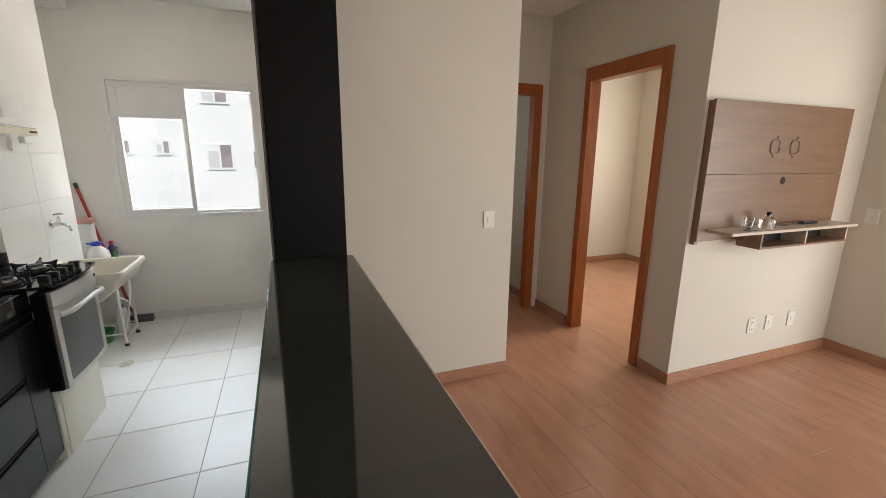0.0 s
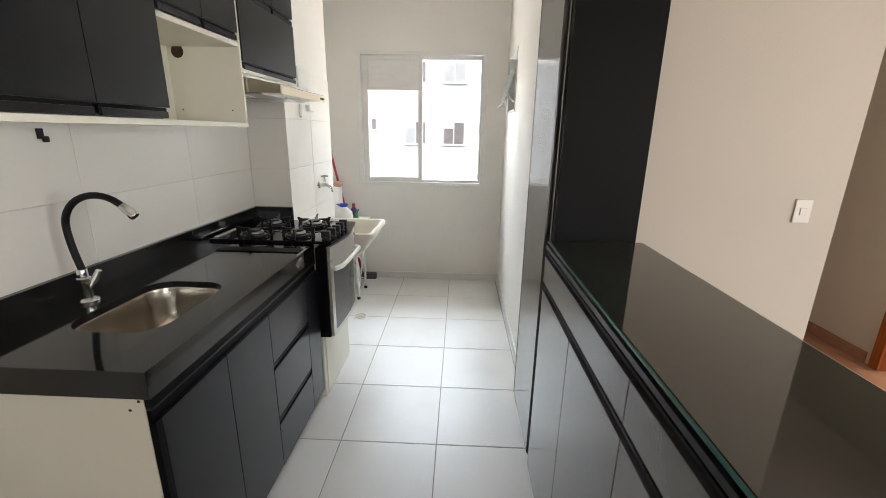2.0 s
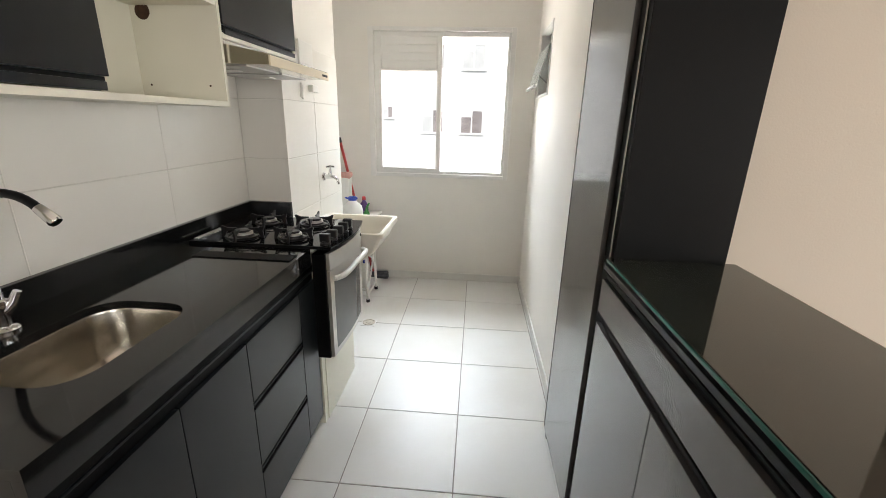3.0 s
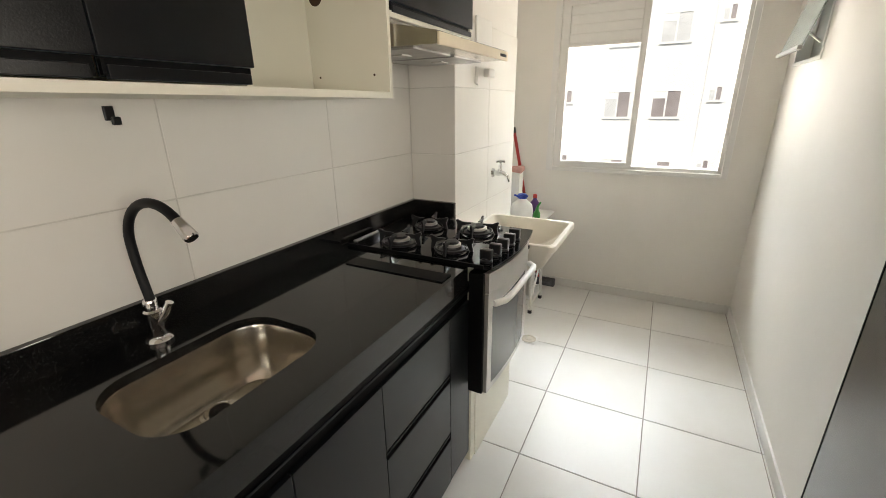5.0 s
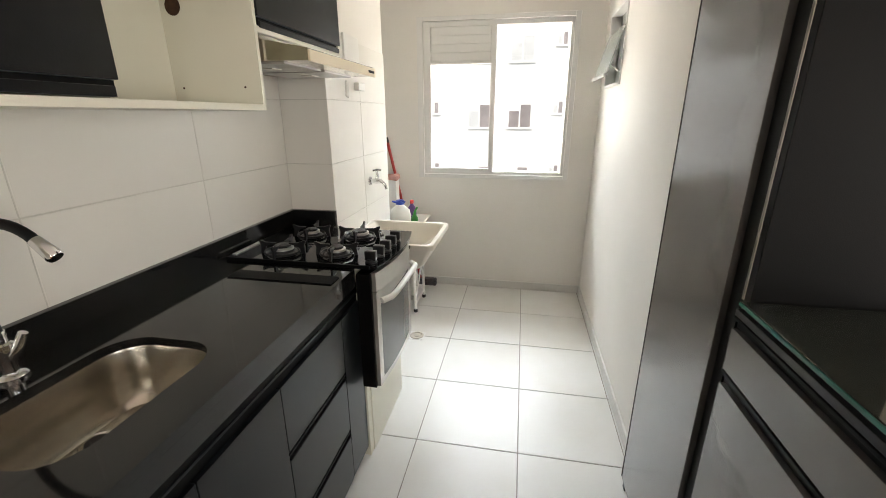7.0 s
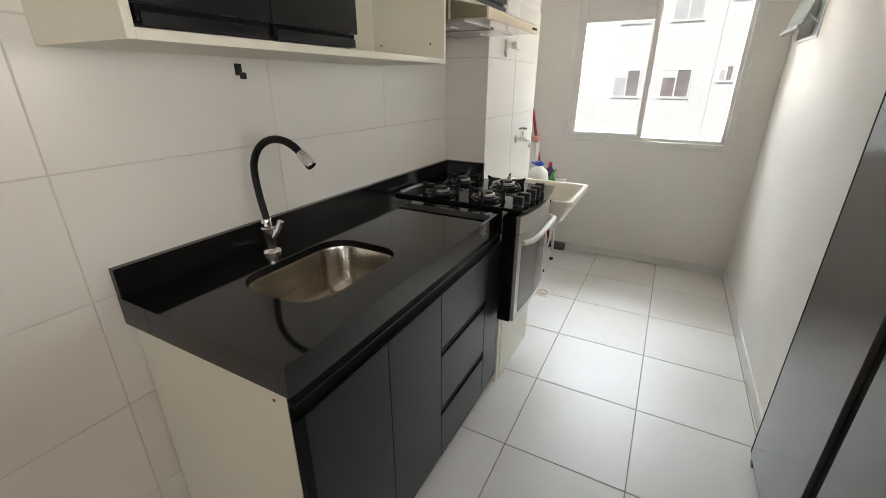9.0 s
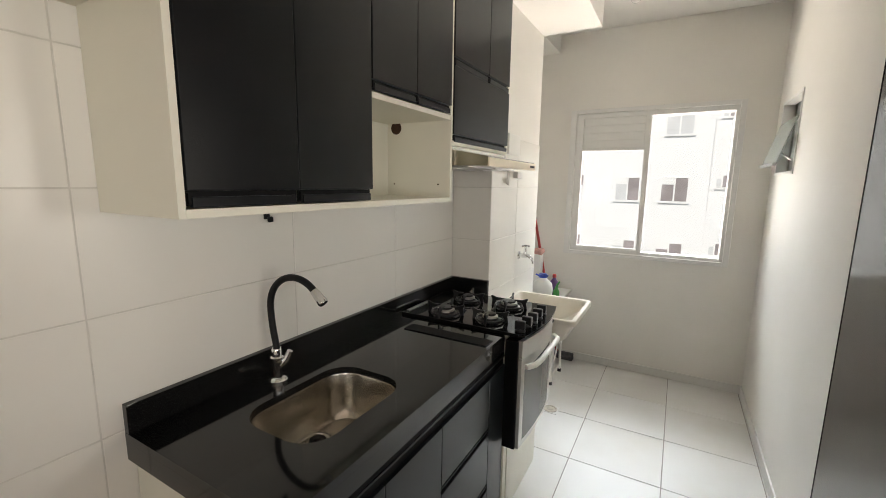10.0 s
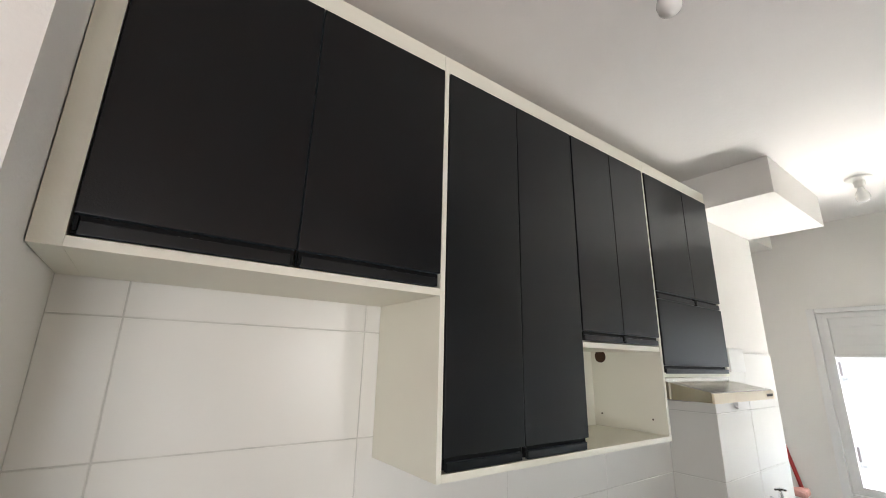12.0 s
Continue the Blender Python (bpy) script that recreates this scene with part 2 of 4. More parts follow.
def rrect(x0, x1, y0, y1, r, n=6):
    """The outline of a rectangle with round corners."""
    out = []
    for cx, cy, a in ((x1 - r, y1 - r, 0), (x0 + r, y1 - r, 90), (x0 + r, y0 + r, 180), (x1 - r, y0 + r, 270)):
        for k in range(n + 1):
            t = radians(a + 90 * k / n)
            out.append((cx + r * math.cos(t), cy + r * math.sin(t)))
    return out


def loft(loops, cap0=True, cap1=True, bm=None):
    out = bm if bm else bmesh.new()
    rings = [[out.verts.new(p) for p in lp] for lp in loops]
    n = len(rings[0])
    for r0, r1 in zip(rings, rings[1:]):
        for k in range(n):
            out.faces.new((r0[k], r0[(k + 1) % n], r1[(k + 1) % n], r1[k]))
    if cap0:
        out.faces.new(rings[0][::-1])
    if cap1:
        out.faces.new(rings[-1])
    return out


def plate_with_hole(outer, inner, z0, z1):
    """A slab between two heights with one hole through it."""
    bm = bmesh.new()
    edges = []
    for lp in (outer, inner):
        vs = [bm.verts.new((x, y, z1)) for x, y in lp]
        edges += [bm.edges.new((vs[i], vs[(i + 1) % len(vs)])) for i in range(len(vs))]
    bmesh.ops.triangle_fill(bm, edges=edges, use_beauty=True)
    ret = bmesh.ops.extrude_face_region(bm, geom=list(bm.faces))
    bmesh.ops.translate(bm, verts=[v for v in ret["geom"] if isinstance(v, bmesh.types.BMVert)], vec=(0, 0, z0 - z1))
    return bm


# ---- plan, in metres ----
CEIL = 2.661
XW, XR, YF = -1.395, 0.24, 4.48      # tiled wall, laundry side wall, window wall
XCOL, YTV, YHALL = 2.535, 2.035, 2.561
XE = 4.21                           # balcony wall of the living room
YS, XS, YSE = 3.041, -1.162, 3.88   # pipe shaft: near face, side face, far face
WX0, WX1, WZ0, WZ1 = -1.045, 0.03, 0.955, 2.045   # window opening

# ---- setting ----
def structure(name, bm, material, label, category="wall"):
    return solo(name, bm, material, label, category, kind="structure")


wall_west = structure("wall_west", boxes([(XW - 0.15, XW - 0.006, -2.3, YF + 0.15, 0, CEIL)]), M_PAINT, "white painted kitchen wall with tiles below", "wall")
wall_window = structure("wall_north", boxes([
    (XW - 0.006, WX0, YF, YF + 0.15, 0, CEIL), (WX1, XR + 0.12, YF, YF + 0.15, 0, CEIL),
    (WX0, WX1, YF, YF + 0.15, 0, WZ0), (WX0, WX1, YF, YF + 0.15, WZ1, CEIL)]), M_PAINT, "white painted laundry wall with a window")
BY0, BY1, BZ0, BZ1 = 3.835, 4.32, 1.565, 2.010
wall_side = structure("wall_laundry_side", boxes([
    (XR, XR + 0.12, YHALL + 0.12, BY0, 0, CEIL), (XR, XR + 0.12, BY1, YF, 0, CEIL),
    (XR, XR + 0.12, BY0, BY1, 0, BZ0), (XR, XR + 0.12, BY0, BY1, BZ1, CEIL)]), M_PAINT, "white painted side wall of the laundry area")
wall_switch = structure("wall_living_north", boxes([(XR, 1.61, YHALL, YHALL + 0.12, 0, CEIL)]), M_PAINT_WARM, "cream painted living room wall with a light switch")
wall_hall = structure("wall_hall_west", boxes([(1.49, 1.61, YHALL + 0.12, 5.6, 0, CEIL)]), M_PAINT_WARM, "cream painted wall of the short hall")
D1Y0, D1Y1, D1Z = 2.345, 3.030, 2.060
D2X0, D2X1, D2Z, YD2 = 1.70, 2.395, 2.02, 3.60
wall_doors = structure("wall_hall_east", boxes([
    (XCOL, XCOL + 0.08, YTV, D1Y0, 0, CEIL), (XCOL, XCOL + 0.08, D1Y1, 5.6, 0, CEIL), (XCOL, XCOL + 0.08, D1Y0, D1Y1, D1Z, CEIL)]), M_PAINT_WARM, "cream painted wall with the bedroom doorway")
wall_hall_end = structure("wall_hall_end", boxes([
    (1.61, D2X0, YD2, YD2 + 0.06, 0, CEIL), (D2X1, XCOL, YD2, YD2 + 0.06, 0, CEIL), (D2X0, D2X1, YD2, YD2 + 0.06, D2Z, CEIL)]), M_PAINT_WARM, "cream painted end wall of the hall")
wall_tv = structure("wall_tv", boxes([(XCOL + 0.08, 5.05, YTV, YTV + 0.12, 0, CEIL)]), M_PAINT_WARM, "cream painted wall behind the television panel")
BAL0, BAL1, BALZ = -2.2, 1.42, 2.15
wall_east = structure("wall_living_east", boxes([
    (XE, XE + 0.15, BAL1, YTV, 0, CEIL), (XE, XE + 0.15, -2.3, BAL0, 0, CEIL), (XE, XE + 0.15, BAL0, BAL1, BALZ, CEIL)]), M_PAINT_WARM, "cream painted wall beside the balcony opening")
# Unseen wall; the opening is invented to let the south fill light in.
wall_south = structure("wall_south", boxes([
    (XW - 0.15, 0.7749, -2.42, -2.3, 0, CEIL), (2.0106, XE + 0.15, -2.42, -2.3, 0, CEIL), (0.7749, 2.0106, -2.42, -2.3, 0, 0.9505), (0.7749, 2.0106, -2.42, -2.3, 2.1573, CEIL)]), M_PAINT_WARM, "plain unseen cream wall with an added opening for fill light")
wall_stub = structure("wall_stub", boxes([(XW - 0.006, -0.90, 0.506, 0.626, 0, CEIL)]), M_PAINT, "short white wall beside the upper cabinet")
BW0, BW1 = 2.5, 3.7
wall_bed = structure("wall_bedroom", boxes([
    (XCOL + 0.08, 5.05, 4.9, 5.0135, 0, CEIL), (4.93, 5.05, 2.155, BW0, 0, CEIL), (4.93, 5.05, BW1, 4.9, 0, CEIL),
    (4.93, 5.05, BW0, BW1, 0, 1.053), (4.93, 5.05, BW0, BW1, 2.2039, CEIL)]), M_PAINT_WARM, "cream painted bedroom walls")
# The opening in this unseen wall is made up for the room's fill lamp.
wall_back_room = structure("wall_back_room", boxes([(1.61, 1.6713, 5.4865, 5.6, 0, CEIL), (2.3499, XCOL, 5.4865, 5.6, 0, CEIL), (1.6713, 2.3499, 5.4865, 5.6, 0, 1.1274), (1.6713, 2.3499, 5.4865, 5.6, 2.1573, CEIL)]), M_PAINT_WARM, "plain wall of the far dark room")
ceiling = structure("ceiling", boxes([(XW - 0.15, 5.17, -2.42, 5.6, CEIL, CEIL + 0.12)]), M_CEIL, "white painted plaster ceiling", "ceiling")
soffit = structure("soffit", boxes([(XW - 0.006, -0.794, 3.065, 3.874, 2.476, CEIL)], 0.003), M_CEIL, "white boxed duct under the ceiling", "soffit")
pipe_box = structure("pipe_box", boxes([(XW - 0.006, -1.2097, 4.0726, YF, 2.5304, CEIL)], 0.003), M_CEIL, "small white boxed pipe in the ceiling corner", "soffit")
shaft = structure("pipe_shaft", boxes([(XW - 0.006, XS - 0.006, YS + 0.006, YSE, 0, 2.476)], 0.002), M_PAINT, "white tiled pipe shaft between stove and laundry tank", "shaft")
slab = structure("floor_slab", boxes([(XW - 0.15, 5.17, -2.42, 5.6, -0.2, -0.012)]), M_CONCRETE, "concrete floor slab", "floor")
kitchen_floor = structure("floor_kitchen", boxes([(XW, 0.485, 0.4204, YF, -0.012, -0.003)]), M_FGROUT, "glossy light porcelain tile floor with grey joints", "floor")
living_floor = structure("floor_living", boxes([(0.485, 4.93, -2.3, 5.4865, -0.012, -0.003), (XW, 0.485, -2.3, 0.4204, -0.012, -0.003)]), M_PLANKGAP, "reddish wood laminate floor", "floor")

# skirting
base_tile = structure("baseboard_kitchen", boxes([
    (XS, XR, YF - 0.009, YF, 0, 0.0656), (XR - 0.009, XR, 2.6901, YF - 0.009, 0, 0.0656)], 0.0015), M_FTILE, "low porcelain tile skirting", "skirting")
base_wood = structure("baseboard_living", boxes([
    (0.485, 1.6234, YHALL - 0.013, YHALL, 0, 0.0761), (1.61, 1.6234, YHALL, YD2, 0, 0.0761),
    (XCOL - 0.013, XCOL, YTV - 0.013, D1Y0 - 0.075, 0, 0.0761), (XCOL - 0.013, XCOL, D1Y1 + 0.085, YD2, 0, 0.0761), (XCOL - 0.013, XCOL, YD2 + 0.06, 5.4865, 0, 0.0761),
    (XCOL, XE, YTV - 0.013, YTV, 0, 0.0761), (XE - 0.013, XE, BAL1 + 0.06, YTV - 0.013, 0, 0.0761),
    (XCOL + 0.08, 4.93, 4.887, 4.9, 0, 0.0761), (4.9202, 4.93, 2.155, 4.887, 0, 0.0761)], 0.003), M_BASEB, "brown wood skirting board", "skirting")

# window in the laundry wall
window_1 = thing("window_1", (-0.5065, YF, WZ0), "white sliding window with shutter box over one pane", "window", kind="structure")
part("trim", boxes([(WX0 - 0.045, WX0, YF - 0.022, YF, WZ0 - 0.03, WZ1 + 0.03), (WX1, WX1 + 0.035, YF - 0.022, YF, WZ0 - 0.03, WZ1 + 0.03),
                    (WX0, WX1, YF - 0.022, YF, WZ1, WZ1 + 0.03), (WX0, WX1, YF - 0.022, YF, WZ0 - 0.03, WZ0)], 0.003), M_WINFRAME, window_1)
part("window_frame", boxes([(WX0, WX0 + 0.028, YF + 0.002, YF + 0.11, WZ0, WZ1), (WX1 - 0.022, WX1, YF + 0.002, YF + 0.11, WZ0, WZ1),
                            (WX0 + 0.028, WX1 - 0.022, YF + 0.002, YF + 0.11, WZ1 - 0.035, WZ1), (WX0 + 0.028, WX1 - 0.022, YF + 0.002, YF + 0.11, WZ0, WZ0 + 0.022)], 0.002), M_WINFRAME, window_1)
sash = part("sash", boxes([(WX0 + 0.028, -0.99, YF - 0.004, YF + 0.03, WZ0 + 0.022, WZ1 - 0.035), (-0.54, -0.503, YF - 0.004, YF + 0.03, WZ0 + 0.022, WZ1 - 0.035),
                           (-0.99, -0.54, YF - 0.004, YF + 0.03, WZ0 + 0.022, 1.0), (-0.99, -0.54, YF - 0.004, YF + 0.03, 1.758, 1.778)], 0.002), M_WINFRAME, window_1)
shutter = part("shutter_panel", boxes([(-0.99, -0.54, YF + 0.012, YF + 0.028, 1.778, WZ1 - 0.035)]), M_WINFRAME, window_1)
for k in range(4):
    z = 1.781 + 0.0572 * k
    part("slat", box(-0.985, -0.545, YF + 0.003, YF + 0.0135, z, z + 0.0562, 0.0009), M_WINFRAME, window_1)
p1 = part("pane", boxes([(-0.99, -0.54, YF + 0.012, YF + 0.016, 1.0, 1.758)]), M_PANE, window_1, "clear glass")
p2 = part("pane", boxes([(-0.503, WX1 - 0.022, YF + 0.062, YF + 0.066, WZ0 + 0.022, WZ1 - 0.035)]), M_PANE, window_1, "clear glass")
p1.visible_shadow = p2.visible_shadow = False

# small tilting bathroom window
window_2 = thing("window_2", (XR, 3.9, BZ0), "small tilting frosted window standing ajar", "window", kind="structure")
part("window_frame", boxes([(XR - 0.006, XR + 0.05, BY0, BY0 + 0.018, BZ0, BZ1), (XR - 0.006, XR + 0.05, BY1 - 0.018, BY1, BZ0, BZ1),
                            (XR - 0.006, XR + 0.05, BY0 + 0.018, BY1 - 0.018, BZ1 - 0.018, BZ1), (XR - 0.006, XR + 0.05, BY0 + 0.018, BY1 - 0.018, BZ0, BZ0 + 0.018)], 0.002), M_WINFRAME, window_2)
part("backing_pane", boxes([(XR + 0.06, XR + 0.07, BY0, BY1, BZ0, BZ1)]), M_FROST, window_2, "frosted grey glass")
tilt = bmesh.new()
v = [tilt.verts.new(p) for p in ((XR - 0.002, BY0 + 0.02, 1.875), (XR - 0.002, BY1 - 0.02, 1.875), (XR - 0.075, BY1 - 0.02, 1.61), (XR - 0.075, BY0 + 0.02, 1.61))]
tilt.faces.new(v)
r = bmesh.ops.extrude_face_region(tilt, geom=list(tilt.faces))
bmesh.ops.translate(tilt, verts=[g for g in r["geom"] if isinstance(g, bmesh.types.BMVert)], vec=(-0.008, 0, -0.002))
sash2 = part("tilted_pane", tilt, M_PANE_GREEN, window_2, "tilted greenish frosted glass")
part("pane_rail", boxes([(XR - 0.092, XR - 0.074, BY0 + 0.015, BY1 - 0.015, 1.612, 1.628)], 0.003), M_ALU, window_2)
part("stay_arm", tube([(XR - 0.004, BY0 + 0.06, 1.64), (XR - 0.06, BY0 + 0.06, 1.69)], 0.005, 8), M_ALU, window_2)

# doorways
def casing(name, label, rows):
    d = thing(name, rows[0][:1] + (rows[0][2], 0.0), label, "doorway", kind="structure")
    for nm, r in zip(("jamb", "jamb", "head", "lining", "lining", "lining"), rows):
        part(nm, box(*r, bev=0.004), M_DOORWOOD, d)
    return d


casing("door_1", "open bedroom doorway with varnished orange wood casing", [
    (XCOL - 0.018, XCOL, D1Y0 - 0.055, D1Y0 + 0.012, 0, D1Z + 0.09), (XCOL - 0.018, XCOL, D1Y1 - 0.012, D1Y1 + 0.05, 0, D1Z + 0.09),
    (XCOL - 0.018, XCOL, D1Y0 + 0.012, D1Y1 - 0.012, D1Z - 0.012, D1Z + 0.09),
    (XCOL, XCOL + 0.09, D1Y0, D1Y0 + 0.012, 0, D1Z), (XCOL, XCOL + 0.09, D1Y1 - 0.012, D1Y1, 0, D1Z), (XCOL, XCOL + 0.09, D1Y0 + 0.012, D1Y1 - 0.012, D1Z - 0.012, D1Z)])
casing("door_2", "open hall doorway with varnished brown wood casing", [
    (D2X0 - 0.07, D2X0 + 0.012, YD2 - 0.018, YD2, 0, D2Z + 0.08), (D2X1 - 0.012, D2X1 + 0.07, YD2 - 0.018, YD2, 0, D2Z + 0.08),
    (D2X0 + 0.012, D2X1 - 0.012, YD2 - 0.018, YD2, D2Z - 0.012, D2Z + 0.08),
    (D2X0, D2X0 + 0.012, YD2, YD2 + 0.065, 0, D2Z), (D2X1 - 0.012, D2X1, YD2, YD2 + 0.065, 0, D2Z), (D2X0 + 0.012, D2X1 - 0.012, YD2, YD2 + 0.065, D2Z - 0.012, D2Z)])
balcony = thing("door_3", (XE, 0.3716, 0), "white framed opening to the balcony", "doorway", kind="structure")
part("door_frame", boxes([(XE - 0.01, XE + 0.15, BAL0, BAL0 + 0.05, 0, BALZ), (XE - 0.01, XE + 0.15, BAL1 - 0.05, BAL1, 0, BALZ), (XE - 0.01, XE + 0.15, BAL0 + 0.05, BAL1 - 0.05, BALZ - 0.05, BALZ)], 0.004), M_WINFRAME, balcony)

# ---- outside ----
structure("ground", boxes([(-300, 300, -300, 400, -6.3, -6.0)]), M_ASPHALT, "grey ground far below the window", "ground")
YB = 20.6
house = thing("apartment_building", (0, YB, -6.0), "sunlit white apartment building across the yard", "building")
part("wall", boxes([(-16, 0.7, YB, YB + 8, -6, 11), (0.7, 16, YB + 0.06, YB + 8, -6, 11)]), M_FACADE, house)
part("roof", boxes([(-16.2, 16.2, YB - 0.2, YB + 8.2, 11, 11.3)]), M_CONCRETE, house)


def far_window(cx, z0, w, h, light, y, pale=False):
    win = part("window", boxes([(cx - w / 2 - 0.08, cx + w / 2 + 0.08, y - 0.05, y - 0.002, z0 - 0.09, z0 - 0.02),
                                (cx - w / 2 - 0.05, cx - w / 2, y - 0.03, y - 0.002, z0 - 0.02, z0 + h + 0.05), (cx + w / 2, cx + w / 2 + 0.05, y - 0.03, y - 0.002, z0 - 0.02, z0 + h + 0.05),
                                (cx - w / 2, cx + w / 2, y - 0.03, y - 0.002, z0 + h, z0 + h + 0.05), (cx - 0.03, cx + 0.03, y - 0.03, y - 0.002, z0, z0 + h)]), M_WINFRAME, house)
    part("pane", boxes([(cx - w / 2, cx - 0.03, y - 0.012, y - 0.003, z0, z0 + h * 0.72)]), M_FARGLASS_LIGHT if light else M_FARGLASS, win)
    part("shutter", boxes([(cx - w / 2, cx - 0.03, y - 0.02, y - 0.003, z0 + h * 0.72, z0 + h)]), M_WINFRAME, win)
    part("pane", boxes([(cx + 0.03, cx + w / 2, y - 0.012, y - 0.003, z0, z0 + h)]), M_FARGLASS_LIGHT if pale else M_FARGLASS, win)


for fl in range(-1, 3):
    dz = 2.70 * fl
    far_window(-0.49, 0.88 + dz, 0.93, 0.94, fl > 0, YB, fl > 0)
    far_window(-2.27, 0.88 + dz, 0.90, 0.94, True, YB)
    far_window(-7.4, 0.88 + dz, 0.93, 0.94, False, YB)
    far_window(-4.33, 1.48 + dz, 0.42, 0.45, True, YB)
    far_window(-5.7, 1.48 + dz, 0.42, 0.45, True, YB)
    far_window(1.12, 1.48 + dz, 0.36, 0.45, True, YB + 0.06)

# ---- kitchen: sink run ----
CF, CT, CB = -0.846, 0.883, 0.812     # counter front, top and underside of its front
CY0, CY1 = 1.377, 2.483
SX0, SX1, SY0, SY1 = -1.228, -0.955, 1.552, 1.942

counter = thing("countertop", (-1.1558, 1.8722, CB), "polished black granite countertop with backsplash", "countertop")
part("slab", plate_with_hole([(XW, CY0), (CF, CY0), (CF, CY1), (XW, CY1)], rrect(SX0, SX1, SY0, SY1, 0.085), CT - 0.022, CT), M_GRANITE, counter)
part("front_apron", boxes([(CF - 0.022, CF, CY0, CY1, CB, CT - 0.022), (XW, CF - 0.022, CY0, CY0 + 0.02, CB, CT - 0.022)], 0.0004), M_GRANITE, counter)
part("back_strip", boxes([(XW, XW + 0.028, CY1, YS, CT - 0.05, CT)], 0.001), M_GRANITE, counter)
part("backsplash", boxes([(XW, XW + 0.02, CY0, YS - 0.02, CT, 0.958), (XW, XS + 0.002, YS - 0.02, YS, CT - 0.03, 0.958)], 0.0015), M_GRANITE, counter)

sink = thing("kitchen_sink", (-1.1468, 1.7181, 0.72), "brushed stainless steel undermount sink bowl", "sink")
loops = []
for d, z, r in ((-0.012, CT - 0.0235, 0.097), (-0.002, CT - 0.0235, 0.087), (0.0, CT - 0.03, 0.085), (0.006, CT - 0.10, 0.08), (0.012, CT - 0.145, 0.075), (0.03, CT - 0.166, 0.06), (0.06, CT - 0.171, 0.04)):
    loops.append([(x, y, z) for x, y in rrect(SX0 + d, SX1 - d, SY0 + d, SY1 - d, r)])
part("bowl", loft(loops, False, True), M_STEEL, sink, smooth=True)
drain = part("drain", lathe([(0.045, 0.0), (0.045, 0.004), (0.036, 0.005), (0.032, 0.001), (0.0281, 0.001)], (-1.165, 1.768, CT - 0.1708), 28), M_CHROME, sink, smooth=True)
part("strainer", lathe([(0.026, 0.0), (0.024, 0.006), (0.012, 0.006), (0.010, 0.012), (0.002, 0.012)], (-1.165, 1.768, CT - 0.169), 20), M_BLACK, drain)

TAPX, TAPY = -1.303, 1.747
tap = thing("kitchen_tap", (TAPX, TAPY, CT), "flexible black hose kitchen tap with chrome base", "tap")
part("base_flange", lathe([(0.029, 0), (0.029, 0.006), (0.024, 0.012), (0.017, 0.014)], (TAPX, TAPY, CT), 24), M_CHROME, tap, smooth=True)
part("stem", lathe([(0.016, 0), (0.0165, 0.042), (0.019, 0.046), (0.019, 0.064), (0.015, 0.068), (0.015, 0.088), (0.013, 0.093)], (TAPX, TAPY, CT + 0.013), 24), M_CHROME, tap, smooth=True)
part("lever", tube([(TAPX + 0.006, TAPY + 0.005, CT + 0.045), (TAPX + 0.022, TAPY + 0.017, CT + 0.07), (TAPX + 0.031, TAPY + 0.024, CT + 0.095)], 0.01, 12, radii=[0.013, 0.011, 0.0085]), M_CHROME, tap, smooth=True)
hose = []
for k in range(9):
    a = k / 8
    hose.append((TAPX - 0.020 * math.sin(a * math.pi / 2), TAPY + 0.002, CT + 0.098 + 0.137 * a))
for k in range(1, 17):
    a = radians(138 * k / 16)
    hose.append((TAPX - 0.020 + 0.102 * (1 - math.cos(a)), TAPY + 0.002 + 0.006 * (1 - math.cos(a)), CT + 0.235 + 0.098 * math.sin(a)))
part("hose", tube(hose, 0.0100, 14), M_RUBBER, tap, "matt black flexible hose", smooth=True)
e = Vector(hose[-1])
d = (Vector(hose[-1]) - Vector(hose[-2])).normalized()
part("spray_head", tube([e - d * 0.004, e + d * 0.010, e + d * 0.040, e + d * 0.044], 0.014, 16, radii=[0.0115, 0.0125, 0.015, 0.0125]), M_CHROME, tap, smooth=True)

# base cabinet under the sink
FX = -0.857
base_cab = thing("base_cabinet", (-1.1653, 1.9266, 0.0), "charcoal base cabinet with white side panel", "cabinet")
part("body", boxes([(XW + 0.005, FX - 0.018, 1.4137, 2.53, 0.06, 0.69)]), M_MELAMINE, base_cab)
part("side_panel", box(XW + 0.005, FX - 0.019, 1.392, 1.412, 0.0, CB - 0.002, 0.001), M_MELAMINE, base_cab, "white melamine end panel")
part("plinth", boxes([(XW + 0.03, FX - 0.045, 1.4205, 2.53, 0.0, 0.058)]), M_BLACKPANEL, base_cab)
part("top_profile", boxes([(FX - 0.018, FX - 0.006, 1.393, 2.53, 0.778, CB - 0.002), (FX - 0.018, FX - 0.010, 1.393, 2.53, 0.7375, 0.7695)], 0.0012), M_PROFILE, base_cab, "black recessed handle profile")
part("profile_lip", box(FX - 0.018, FX - 0.003, 1.393, 2.53, 0.7697, 0.7778, 0.002), M_DARK, base_cab)
# Black strip paints the shade on the first door's near edge.
part("edge_strip", boxes([(FX - 0.018, FX - 0.001, 1.393, 1.4125, 0.03, 0.737)], 0.001), M_PROFILE, base_cab)


def front(name, y0, y1, z0, z1, x, parent, material=None, label=""):
    return part(name, box(x - 0.016, x, y0 + 0.0015, y1 - 0.0015, z0, z1, 0.0016), material or M_DARK, parent, label)


